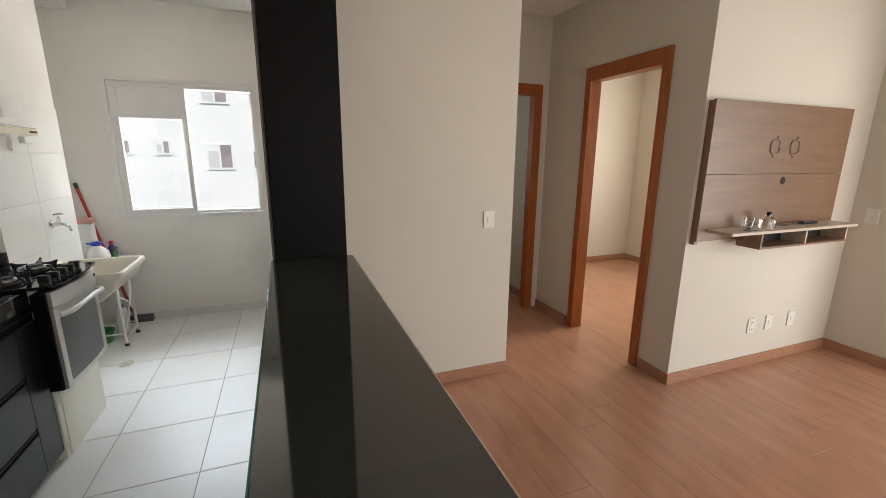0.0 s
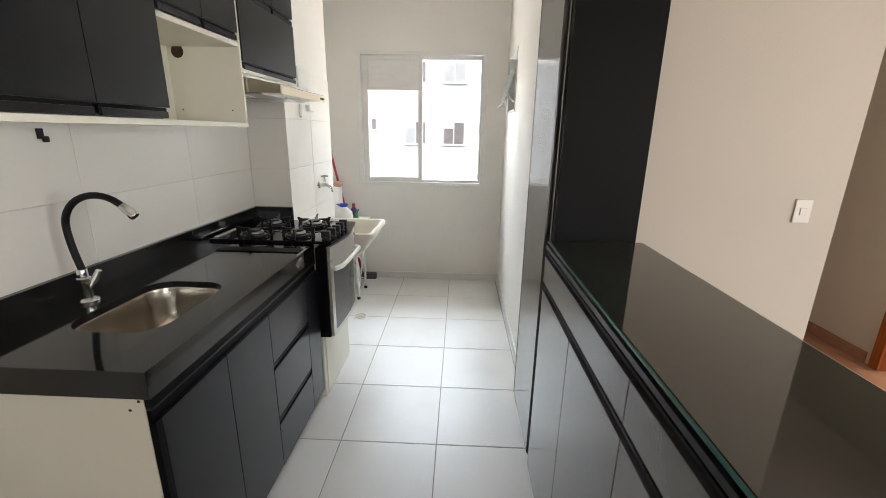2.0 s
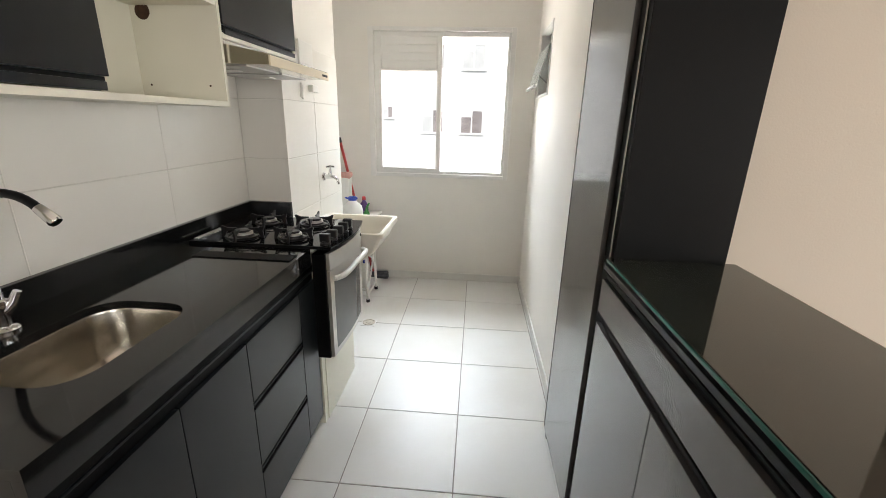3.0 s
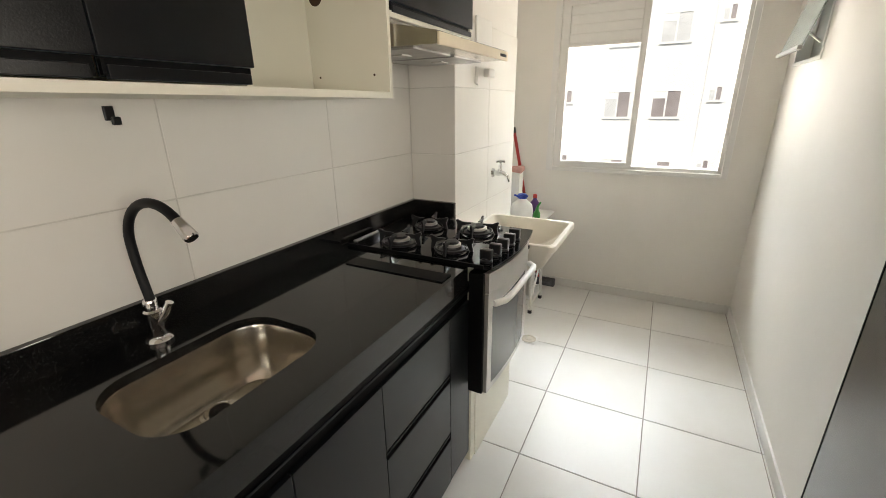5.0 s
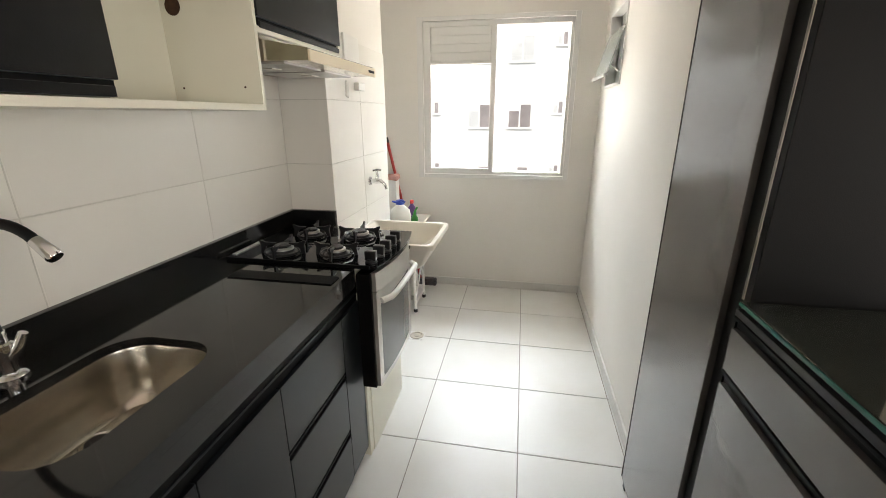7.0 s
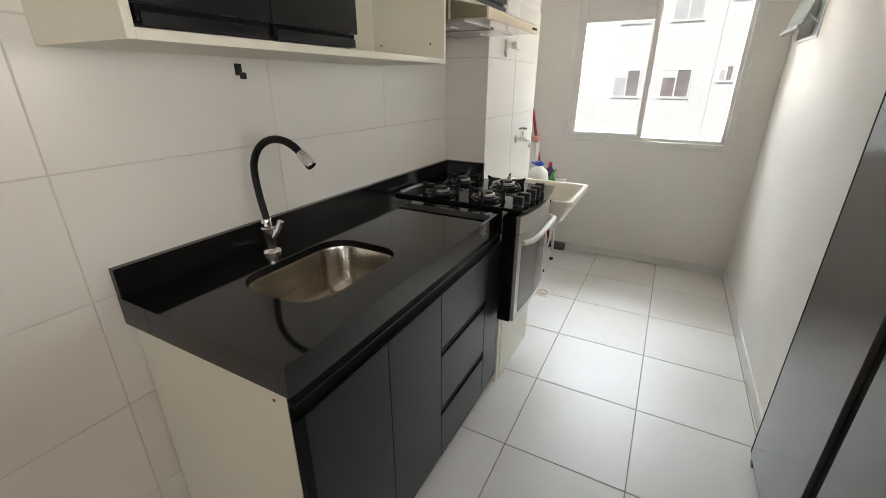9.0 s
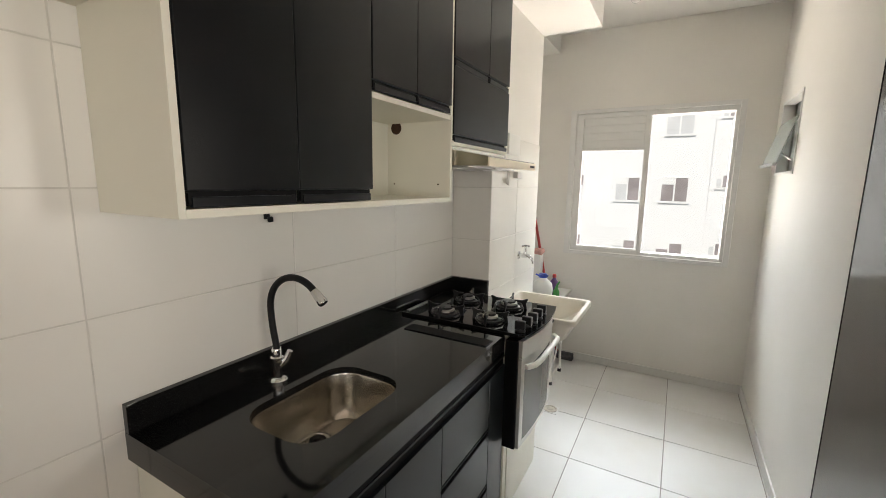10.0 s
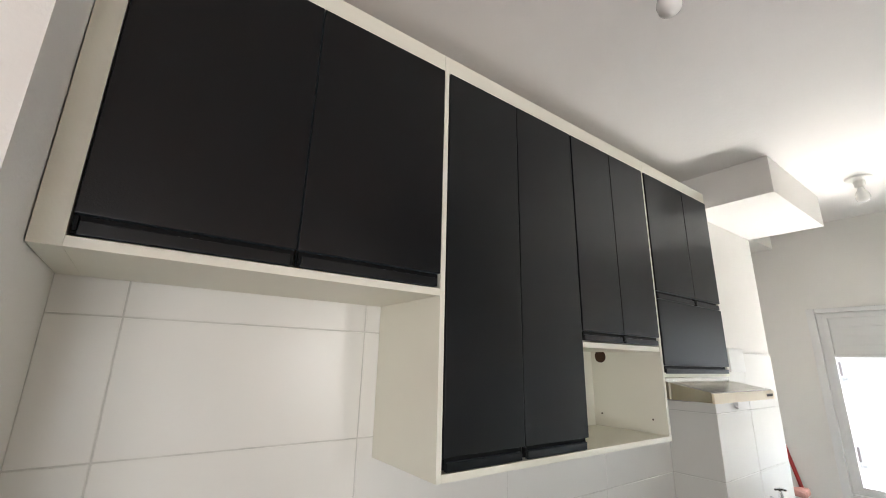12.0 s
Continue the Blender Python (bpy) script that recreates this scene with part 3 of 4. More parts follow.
def slot_handle(y0, y1, z, x, parent, h=0.018):
    part("handle", boxes([(x - 0.013, x - 0.004, y0 + 0.003, y1 - 0.003, z, z + h), (x - 0.008, x + 0.003, y0 + 0.003, y1 - 0.003, z - 0.004, z + 0.002)], 0.001), M_PROFILE, parent, "black edge handle")
    part("handle_lip", box(x - 0.013, x - 0.0015, y0 + 0.003, y1 - 0.003, z + h * 0.42, z + h * 0.62, 0.001), M_DARK, parent)


for y0, y1 in ((1.412, 1.70), (1.70, 1.99)):
    front("door", y0, y1, 0.055, 0.737, FX, base_cab)
for k, (z0, z1) in enumerate(((0.532, 0.737), (0.284, 0.502), (0.05, 0.252))):
    dr = front("drawer", 1.99, 2.368, z0, z1, FX, base_cab)
    if k:
        slot_handle(1.99, 2.368, z1 + 0.003, FX, dr, 0.026)
front("filler_panel", 2.368, 2.53, 0.055, 0.737, FX, base_cab)
for z in (0.795, 0.77):
    part("screw_hole", lathe([(0.004, 0), (0.004, 0.001)], (FX - 0.03 - (0.795 - z), 1.3917, z), 10, axis="y"), M_HOLE, base_cab)

# oven housing and range
housing = thing("oven_housing", (-1.0664, 2.7627, 0), "white melamine oven housing under the range", "cabinet")
part("side_panel", box(XW + 0.03, FX + 0.006, 2.534, 2.570, 0.0, 0.865, 0.001), M_MELAMINE, housing)
part("plinth_panel", box(XS + 0.01, FX + 0.010, 2.5705, 3.0, 0.0, 0.365, 0.001), M_MELAMINE, housing)

stove = thing("gas_range", (-1.0088, 2.7504, 0.3815), "stainless gas range with black glass cooktop", "stove")
G0, G1, GX = 2.485, 2.965, -0.770
part("oven_body", boxes([(XS + 0.012, GX - 0.035, 2.575, G1 - 0.012, 0.386, 0.860), (GX - 0.075, GX - 0.02, G0 + 0.002, 2.56, 0.386, 0.860)], 0.002), M_BLACKPANEL, stove)


def bowed(y0, y1, z0, z1, x, bulge, thick, n=10):
    """An upright panel whose front bows out towards its middle."""
    bm = bmesh.new()
    rows = []
    for k in range(n + 1):
        s = k / n
        xf = x + bulge * (1 - (2 * s - 1) ** 2)
        y = y0 + (y1 - y0) * s
        rows.append([bm.verts.new(p) for p in ((xf, y, z0), (xf, y, z1), (xf - thick, y, z1), (xf - thick, y, z0))])
    for a, b in zip(rows, rows[1:]):
        for k in range(4):
            bm.faces.new((a[k], a[(k + 1) % 4], b[(k + 1) % 4], b[k]))
    bm.faces.new(rows[0])
    bm.faces.new(rows[-1][::-1])
    return bm


part("fascia", bowed(G0 + 0.015, G1, 0.790, 0.862, GX - 0.005, 0.028, 0.02), M_STEEL_PALE, stove, "stainless control fascia", smooth=True)
oven_door = part("oven_door", bowed(G0 + 0.015, G1, 0.386, 0.785, GX - 0.006, 0.012, 0.03), M_STEEL_PALE, stove, "stainless oven door", smooth=True)
part("door_glass", bowed(G0 + 0.05, G1 - 0.04, 0.412, 0.728, GX - 0.0025, 0.0105, 0.004), M_OVENGLASS, oven_door, "dark oven window glass", smooth=True)
hp = []
for k in range(13):
    s = k / 12
    hp.append((GX + 0.008 + 0.038 * (1 - (2 * s - 1) ** 4) ** 0.5 * 1.0, G0 + 0.035 + (G1 - G0 - 0.055) * s, 0.748 + 0.012 * (1 - (2 * s - 1) ** 2)))
part("handle", tube(hp, 0.012, 12), M_PLASTIC, oven_door, "pale curved oven handle", smooth=True)
part("igniter_button", lathe([(0.009, 0), (0.009, 0.007), (0.006, 0.009)], (GX - 0.002, G1 - 0.035, 0.8265), 14, axis="x"), M_BLACK, stove)

top = bmesh.new()
lp = []
n = 12
for k in range(n + 1):
    s = k / n
    lp.append((GX + 0.008 + 0.026 * (1 - (2 * s - 1) ** 2), G0 + (G1 - G0) * s))
lp += [(XS + 0.012, G1), (XS + 0.012, YS - 0.024), (XW + 0.035, YS - 0.024), (XW + 0.035, G0)]
loft([[(x, y, 0.884) for x, y in lp], [(x, y, 0.893) for x, y in lp]], bm=top)
cooktop = part("cooktop_glass", top, M_BLACKGLASS, stove, "black glass cooktop")
part("rear_trim", box(XW + 0.042, XW + 0.058, G0 + 0.03, G0 + 0.21, 0.893, 0.898, 0.0015), M_STEEL_PALE, stove, "short pale hinge strip")
# Thin black strip laid on the granite in place of the cutout's shadow.
part("cutout_shadow", box(XW + 0.16, -0.862, 2.325, 2.392, CT + 0.0005, CT + 0.004, 0.001), M_BLACKPANEL, stove)
part("side_trim", box(XW + 0.04, GX - 0.02, G0 - 0.004, G0 + 0.004, 0.8824, 0.8955, 0.0015), M_PROFILE, stove)

for bx, by, r in ((-1.172, 2.572, 0.040), (-1.175, 2.812, 0.034), (-0.958, 2.590, 0.034), (-0.958, 2.826, 0.040)):
    cup = part("burner", lathe([(r + 0.016, 0), (r + 0.014, 0.006), (r + 0.004, 0.010), (r + 0.002, 0.017), (0.004, 0.017)], (bx, by, 0.893), 24), M_IRON, stove, "black enamelled burner cup", smooth=True)
    part("flame_ring", lathe([(r, 0), (r, 0.008), (r - 0.005, 0.010), (0.004, 0.010)], (bx, by, 0.9101), 24), M_STEEL_PALE, cup, "shiny steel flame ring", smooth=True)
    part("burner_cap", lathe([(r - 0.009, 0), (r - 0.007, 0.004), (r - 0.011, 0.008), (0.004, 0.0095)], (bx, by, 0.9202), 22), M_IRON, cup, smooth=True)
    grate = bmesh.new()
    R = r + 0.026
    tube([(bx + R * math.cos(a * math.tau / 24), by + R * math.sin(a * math.tau / 24), 0.902) for a in range(24)], 0.0055, 8, grate, closed=True)
    blade = ((0.026, 0.931), (0.026, 0.935), (R - 0.002, 0.936), (R + 0.020, 0.945), (R + 0.026, 0.942), (R + 0.018, 0.922), (R + 0.022, 0.8932), (R + 0.010, 0.8932), (R - 0.002, 0.920))
    for a in range(4):
        t = a * math.pi / 2 + 0.12
        c, q = math.cos(t), math.sin(t)
        loft([[(bx + c * d - q * w, by + q * d + c * w, z) for d, z in blade] for w in (-0.0036, 0.0036)], bm=grate)
    part("pan_grate", grate, M_IRON, stove, "black cast iron pan support")
for k in range(5):
    ky = 2.530 + 0.068 * k
    kx = GX - 0.035 + 0.018 * (1 - ((ky - 2.725) / 0.24) ** 2)
    kn = part("knob", lathe([(0.022, 0), (0.022, 0.006), (0.017, 0.009), (0.016, 0.014)], (kx, ky, 0.893), 20), M_IRON, stove, "black round knob skirt", smooth=True)
    part("grip", box(kx - 0.021, kx + 0.021, ky - 0.0125, ky + 0.0125, 0.902, 0.938, 0.005), M_IRON, kn, "boxy black grip", smooth=True)

# ---- kitchen: upper cabinets ----
UX = -1.08
UB, UT = 1.417, 2.545


def carcass(name, base, y0, y1, z0, z1, label, left=0.018, right=0.018, back=True):
    c = thing(name, base, label, "cabinet", "upper kitchen cabinets")
    if left:
        part("side_panel", box(XW + 0.002, UX, y0, y0 + left, z0, z1, 0.001), M_MELAMINE, c)
    if right:
        part("side_panel", box(XW + 0.002, UX, y1 - right, y1, z0, z1, 0.001), M_MELAMINE, c)
    part("bottom_panel", box(XW + 0.002, UX, y0 + left, y1 - right, z0, z0 + 0.018, 0.001), M_MELAMINE, c)
    part("top_panel", box(XW + 0.002, UX, y0 + left, y1 - right, z1 - 0.053, z1, 0.001), M_MELAMINE, c)
    part("back_panel", boxes([(XW + 0.002, XW + 0.008, y0 + left, y1 - right, z0 + 0.018, z1 - 0.018)]), M_MELAMINE, c)
    return c


def upper_doors(c, splits, z0, z1, drop, x=UX + 0.004):
    """Doors side by side over one black handle profile below."""
    for a, b in zip(splits, splits[1:]):
        dr = front("door", a, b, z0, z1, x, c)
        part("handle", boxes([(x - 0.016, x - 0.012, a + 0.002, b - 0.002, z0 - drop + 0.003, z0 - 0.0005), (x - 0.012, x - 0.002, a + 0.003, a + 0.009, z0 - drop + 0.006, z0 - 0.004)], 0.0008), M_PROFILE, dr, "black recessed grip")
        part("lower_strip", box(x - 0.0119, x, a + 0.010, b - 0.012, z0 - drop, z0 - 0.012, 0.0014), M_DARK, dr)


cab_a = carcass("upper_cabinet", (-1.24, 1.0, 1.846), 0.628, 1.3765, 1.839, UT, "short charcoal upper cabinet over the empty fridge space", left=0.042, right=0)
upper_doors(cab_a, (0.672, 1.018, 1.3755), 1.894, 2.490, 0.034)
cab_b = carcass("upper_cabinet", (-1.24, 1.64, UB), 1.3775, 2.438, UB, UT, "tall charcoal upper cabinet with open microwave niche", left=0.015, right=0.015)
upper_doors(cab_b, (1.394, 1.662, 1.938), 1.470, 2.490, 0.032)
part("divider_panel", box(XW + 0.01, UX - 0.018, 1.930, 1.946, UB + 0.018, UT - 0.054, 0.001), M_MELAMINE, cab_b)
part("niche_shelf", box(XW + 0.01, UX - 0.002, 1.946, 2.4228, 1.734, 1.752, 0.001), M_MELAMINE, cab_b)
upper_doors(cab_b, (1.941, 2.178, 2.422), 1.787, 2.490, 0.030)
part("cable_hole", lathe([(0.026, 0), (0.026, 0.0012), (0.002, 0.0012)], (-1.342, 2.4218, 1.716), 22, axis="y"), M_HOLE, cab_b, "round brown cable hole")
for px, pz in ((-1.135, 1.485), (-1.352, 1.485)):
    part("screw_cap", lathe([(0.0035, 0), (0.0035, 0.001)], (px, 2.4219, pz), 10, axis="y"), M_HOLE, cab_b)
cab_c = carcass("upper_cabinet", (-1.24, 2.74, 1.64), 2.4385, 3.034, 1.640, UT, "charcoal upper cabinet above the cooker hood", left=0)
upper_doors(cab_c, (2.440, 2.775, 3.032), 1.976, 2.490, 0.032)
upper_doors(cab_c, (2.440, 3.032), 1.684, 1.942, 0.030)

hood = thing("cooker_hood", (-1.1762, 2.7552, 1.5373), "slim stainless steel cooker hood under the cabinet", "cooker hood")
hb = bmesh.new()
hy0, hy1 = 2.447, 3.030
prof = [(XW + 0.002, 1.566), (-0.93, 1.560), (-0.93, 1.595), (-1.085, 1.624), (-1.085, 1.638), (XW + 0.002, 1.638)]
loft([[(x, hy0, z) for x, z in prof], [(x, hy1, z) for x, z in prof]], bm=hb)
part("shell", hb, M_STEEL, hood)
part("front_lip", box(-0.93, -0.922, hy0, hy1, 1.5574, 1.5915, 0.002), M_HOODLIP, hood, "front lip coloured cream for its warm reflection")
part("switch_plate", box(-0.9222, -0.92, hy1 - 0.085, hy1 - 0.02, 1.5694, 1.5796, 0.001), M_BLACK, hood)
for k in range(2):
    fy = 2.475 + 0.28 * k
    fl = part("grease_filter", box(-1.3075, -1.0251, fy, fy + 0.25, 1.5556, 1.5626, 0.002), M_ALU, hood, "aluminium grease filter")
    part("filter_grip", box(-1.1762, -1.129, fy + 0.1, fy + 0.16, 1.5522, 1.5574, 0.002), M_STEEL_PALE, fl)

# small wall things
hook = thing("wall_hook", (XW, 1.805, 1.370), "small black plastic hook on the tiles", "hook")
part("plate", box(XW, XW + 0.006, 1.795, 1.815, 1.372, 1.402, 0.002), M_IRON, hook)
part("peg", box(XW + 0.006, XW + 0.014, 1.803, 1.822, 1.362, 1.380, 0.004), M_IRON, hook)

out1 = thing("wall_outlet", (XS, 3.4038, 1.5112), "white double outlet under the cooker hood", "outlet")
part("plate", box(XS, XS + 0.03, 3.3676, 3.455, 1.5242, 1.5634, 0.006), M_PLASTIC, out1)
part("cable", tube([(XS + 0.012, 3.25, 1.5634), (XS + 0.012, 3.2393, 1.4937), (XS + 0.01, 3.259, 1.485), (XS + 0.012, 3.2681, 1.5548)], 0.006, 8), M_PLASTIC, out1)
out2 = thing("wall_outlet", (XS, 3.3495, 1.7342), "white blank outlet box above the hood", "outlet")
part("plate", box(XS, XS + 0.012, 3.25, 3.44, 1.6587, 1.7786, 0.004), M_PLASTIC, out2)

wall_tap = thing("wall_tap", (XS, 3.6272, 1.03), "chrome garden tap on the tiled shaft", "tap")
part("rosette", lathe([(0.026, 0), (0.024, 0.007), (0.012, 0.010)], (XS, 3.53, 1.03), 22, axis="x"), M_CHROME, wall_tap, smooth=True)
part("spout", tube([(XS + 0.006, 3.53, 1.03), (XS + 0.035, 3.533, 1.03), (XS + 0.065, 3.536, 1.028), (XS + 0.085, 3.538, 1.012), (XS + 0.094, 3.54, 0.982)], 0.011, 12, radii=[0.013, 0.016, 0.013, 0.011, 0.0095]), M_CHROME, wall_tap, smooth=True)
part("valve", lathe([(0.011, 0), (0.011, 0.032), (0.008, 0.036), (0.008, 0.052)], (XS + 0.042, 3.534, 1.0375), 14), M_CHROME, wall_tap, smooth=True)
part("tee_handle", tube([(XS + 0.022, 3.52, 1.092), (XS + 0.042, 3.534, 1.097), (XS + 0.064, 3.548, 1.092)], 0.007, 10), M_CHROME, wall_tap, smooth=True)

# ---- laundry ----
TZ = 0.79
tank = thing("laundry_tank", (-0.95, 3.3, 0.56), "cream white laundry tank hung on the tiled shaft", "laundry sink")
TX0, TX1, TY0, TY1 = XS + 0.001, -0.688, 3.075, 3.552
tl = []
for d, z, r in ((0.02, TZ - 0.03, 0.02), (-0.0, TZ - 0.028, 0.03), (-0.0, TZ - 0.004, 0.03), (0.004, TZ, 0.03), (0.022, TZ - 0.002, 0.035), (0.030, TZ - 0.015, 0.035)):
    tl.append([(x, y, z) for x, y in rrect(TX0 + d, TX1 - d, TY0 + d, TY1 - d, r)])
for fx, y1c, z, r in ((0.0, 0.0, TZ - 0.06, 0.035), (0.10, 0.02, TZ - 0.13, 0.035), (0.18, 0.05, TZ - 0.19, 0.03)):
    tl.append([(x, y, z) for x, y in rrect(TX0 + 0.04, TX1 - 0.035 - fx, TY0 + 0.04, TY1 - 0.04 - y1c, r)])
part("basin", loft(tl, False, True), M_TANK, tank, smooth=True)
sk = [[(x, y, z) for x, y in rrect(TX0, TX1 - b, TY0 + a, TY1 - a - c, 0.02)] for a, b, c, z in ((0.010, 0.012, 0.0, TZ - 0.029), (0.016, 0.05, 0.01, TZ - 0.11), (0.025, 0.17, 0.03, TZ - 0.205))]
part("basin_skin", loft(sk, False, True), M_TANK, tank, smooth=True)
for k in range(10):
    y = 3.205 + 0.029 * k
    part("washboard_rib", tube([(TX1 - 0.045, y, TZ - 0.056), (TX1 - 0.125, y - 0.003, TZ - 0.118)], 0.007, 8), M_TANK, tank)

# white stand beyond the tank, with the cleaning things on it
SZ = 0.622
stand = thing("utility_stand", (-1.18, 4.1, 0), "white tubular steel stand holding cleaning bottles", "stand")
for y in (3.905, 4.175):
    leg = part("leg", tube([(-1.012, y, SZ - 0.012), (-1.0, y, 0.014)], 0.0105, 10), M_PLASTIC, stand, smooth=True)
    part("rubber_foot", lathe([(0.015, 0), (0.015, 0.018), (0.012, 0.023)], (-1.0, y, 0.0), 14), M_IRON, leg)
    part("rear_leg", tube([(-1.352, y, SZ - 0.012), (-1.36, y, 0.002)], 0.0105, 10), M_PLASTIC, stand, smooth=True)
    part("side_rail", tube([(-1.003, y, 0.10), (-1.357, y, 0.10)], 0.007, 8), M_PLASTIC, stand)
part("brace", tube([(-1.008, 3.905, 0.40), (-1.0, 4.04, 0.33), (-1.0, 4.15, 0.22), (-1.002, 4.175, 0.10)], 0.0065, 8), M_PLASTIC, stand, smooth=True)
part("brace", tube([(-1.002, 3.905, 0.10), (-1.0, 4.02, 0.20), (-1.002, 4.12, 0.33), (-1.008, 4.175, 0.42)], 0.0065, 8), M_PLASTIC, stand, smooth=True)
part("front_rail", tube([(-1.001, 3.905, 0.06), (-1.001, 4.175, 0.06)], 0.0075, 8), M_PLASTIC, stand)
part("top_shelf", box(-1.385, -0.995, 3.892, 4.44, SZ - 0.014, SZ, 0.004), M_PLASTIC, stand, "white top shelf")

JX, JY = -1.14, 4.06
jug = thing("bleach_bottle", (JX, JY, SZ), "white plastic bottle with blue cap and handle", "bottle")
part("bottle_body", lathe([(0.062, 0), (0.075, 0.012), (0.078, 0.07), (0.070, 0.115), (0.032, 0.150), (0.024, 0.160)], (JX, JY, SZ), 22), M_PLASTIC, jug, smooth=True)
part("cap", lathe([(0.032, 0), (0.032, 0.024), (0.026, 0.030)], (JX, JY, SZ + 0.160), 20), M_BLUE, jug, "blue screw cap", smooth=True)
part("handle", tube([(JX - 0.05, JY - 0.02, SZ + 0.182), (JX - 0.02, JY - 0.03, SZ + 0.176), (JX + 0.02, JY - 0.03, SZ + 0.192), (JX + 0.045, JY - 0.02, SZ + 0.178)], 0.007, 8), M_BLUE, jug)
b2 = thing("cleaner_bottle", (-1.075, 4.15, SZ), "slim dark purple cleaner bottle with red cap", "bottle")
part("bottle_body", lathe([(0.03, 0), (0.034, 0.01), (0.034, 0.11), (0.014, 0.14), (0.012, 0.15)], (-1.075, 4.15, SZ), 18), M_PURPLE, b2, smooth=True)
part("cap", lathe([(0.015, 0), (0.015, 0.02), (0.010, 0.026)], (-1.075, 4.15, SZ + 0.150), 16), M_RED, b2)
b3 = thing("cleaner_bottle", (-1.035, 4.07, SZ), "small green cleaner bottle with a slanted spout", "bottle")
part("bottle_body", lathe([(0.022, 0), (0.026, 0.008), (0.024, 0.06), (0.012, 0.082), (0.010, 0.09)], (-1.035, 4.07, SZ), 16), M_GREEN, b3, smooth=True)
part("spout", tube([(-1.035, 4.07, SZ + 0.088), (-1.028, 4.07, SZ + 0.115), (-1.012, 4.07, SZ + 0.14)], 0.008, 10, radii=[0.010, 0.008, 0.006]), M_GREEN, b3, smooth=True)
broom = thing("broom", (-1.1, 4.38, 0), "red handled broom leaning in the corner", "broom")
part("stick", tube([(-1.09, 4.440, 0.055), (-1.352, 4.462, 1.22)], 0.0115, 12), M_RED, broom, smooth=True)
part("grip", tube([(-1.3455, 4.4615, 1.19), (-1.3545, 4.462, 1.232)], 0.014, 12), M_IRON, broom, smooth=True)
part("broom_head", box(-1.16, -0.95, 4.415, 4.465, 0.028, 0.06, 0.012), M_GREY, broom, "dark grey broom head", smooth=True)
part("bristles", box(-1.155, -0.95, 4.41, 4.468, 0.0, 0.03, 0.008), M_GREY, broom, "dark grey bristles")
cloth = thing("hanging_cloth", (-1.26, 4.3, 0.85), "pale pink cloth over a white box", "cloth")
part("box_body", box(-1.30, -1.215, 4.22, 4.31, SZ, 0.93, 0.006), M_PLASTIC, cloth)
cb = box(-1.303, -1.205, 4.21, 4.32, 0.928, 0.972, 0.014)
for vv in cb.verts:
    vv.co.z += 0.018 * noise.noise(vv.co * 30)
part("cloth_fold", cb, M_PINK, cloth, smooth=True)

basin = thing("plastic_basin", (-1.20, 4.03, 0), "small green plastic basin under the laundry tank", "basin")
part("bowl", lathe([(0.06, 0), (0.066, 0.004), (0.085, 0.09), (0.092, 0.094), (0.092, 0.099), (0.082, 0.096), (0.062, 0.008), (0.002, 0.007)], (-1.20, 4.03, 0), 26), M_GREEN, basin, smooth=True)
DX, DY = -1.10, 4.20
det = thing("detergent_bottle", (DX, DY, 0), "white plastic bottle standing under the stand", "bottle")
part("bottle_body", loft([[(DX + x, DY + y, z) for x, y in rrect(-a, a, -b, b, 0.018, 4)] for a, b, z in ((0.04, 0.026, 0), (0.044, 0.03, 0.006), (0.044, 0.03, 0.17), (0.03, 0.024, 0.21), (0.02, 0.02, 0.22))]), M_PLASTIC, det, smooth=True)
part("cap", lathe([(0.016, 0), (0.016, 0.024), (0.012, 0.028)], (DX, DY, 0.2202), 16), M_BLUE, det)

floor_drain = thing("floor_drain", (-0.905, 3.56, 0), "round stained floor drain grate in a square frame", "drain")
part("frame", box(-0.9566, -0.855, 3.51, 3.61, 0.0, 0.0025, 0.001), M_FTILE, floor_drain)
part("grate", lathe([(0.045, 0), (0.045, 0.003), (0.036, 0.004), (0.034, 0.001), (0.02, 0.001), (0.018, 0.0035), (0.002, 0.0035)], (-0.905, 3.56, 0.003), 24), M_DRAIN, floor_drain, smooth=True)


def bulb_holder(x, y, label):
    """A bare bulb in a white holder on the ceiling."""
    o = thing("ceiling_lamp", (x, y, CEIL - 0.02), label, "ceiling lamp", "bare bulb holders")
    part("canopy", lathe([(0.055, 0), (0.052, -0.010), (0.03, -0.016), (0.024, -0.018)], (x, y, CEIL), 26), M_PLASTIC, o, smooth=True)
    part("socket", lathe([(0.024, 0), (0.023, -0.035), (0.019, -0.038)], (x, y, CEIL - 0.017), 20), M_PLASTIC, o, smooth=True)
    part("bulb", lathe([(0.012, 0), (0.014, -0.012), (0.026, -0.034), (0.030, -0.052), (0.026, -0.070), (0.014, -0.081), (0.002, -0.084)], (x, y, CEIL - 0.054), 22), M_BULB, o, "unlit opal bulb", smooth=True)


bulb_holder(-0.593, 3.72, "unlit bare bulb in white ceiling holder, laundry")
bulb_holder(-0.604, 1.72, "unlit bare bulb in white ceiling holder, kitchen")

# ---- peninsula and tower ----
PX, PY0, PY1 = 0.182, 0.46, 2.048
pen = thing("peninsula_cabinet", (0.3086, 1.2088, 0), "charcoal peninsula cabinet with black handle profiles", "cabinet")
part("body", boxes([(PX, 0.503, PY0 + 0.018, PY1, 0.0651, 1.027)]), M_DARK, pen)
part("end_panel", box(PX - 0.016, 0.503, PY0, PY0 + 0.018, 0, 1.027, 0.001), M_DARK, pen)
part("plinth", boxes([(PX + 0.04, 0.4694, PY0 + 0.02, PY1, 0.0, 0.0631)]), M_BLACKPANEL, pen)
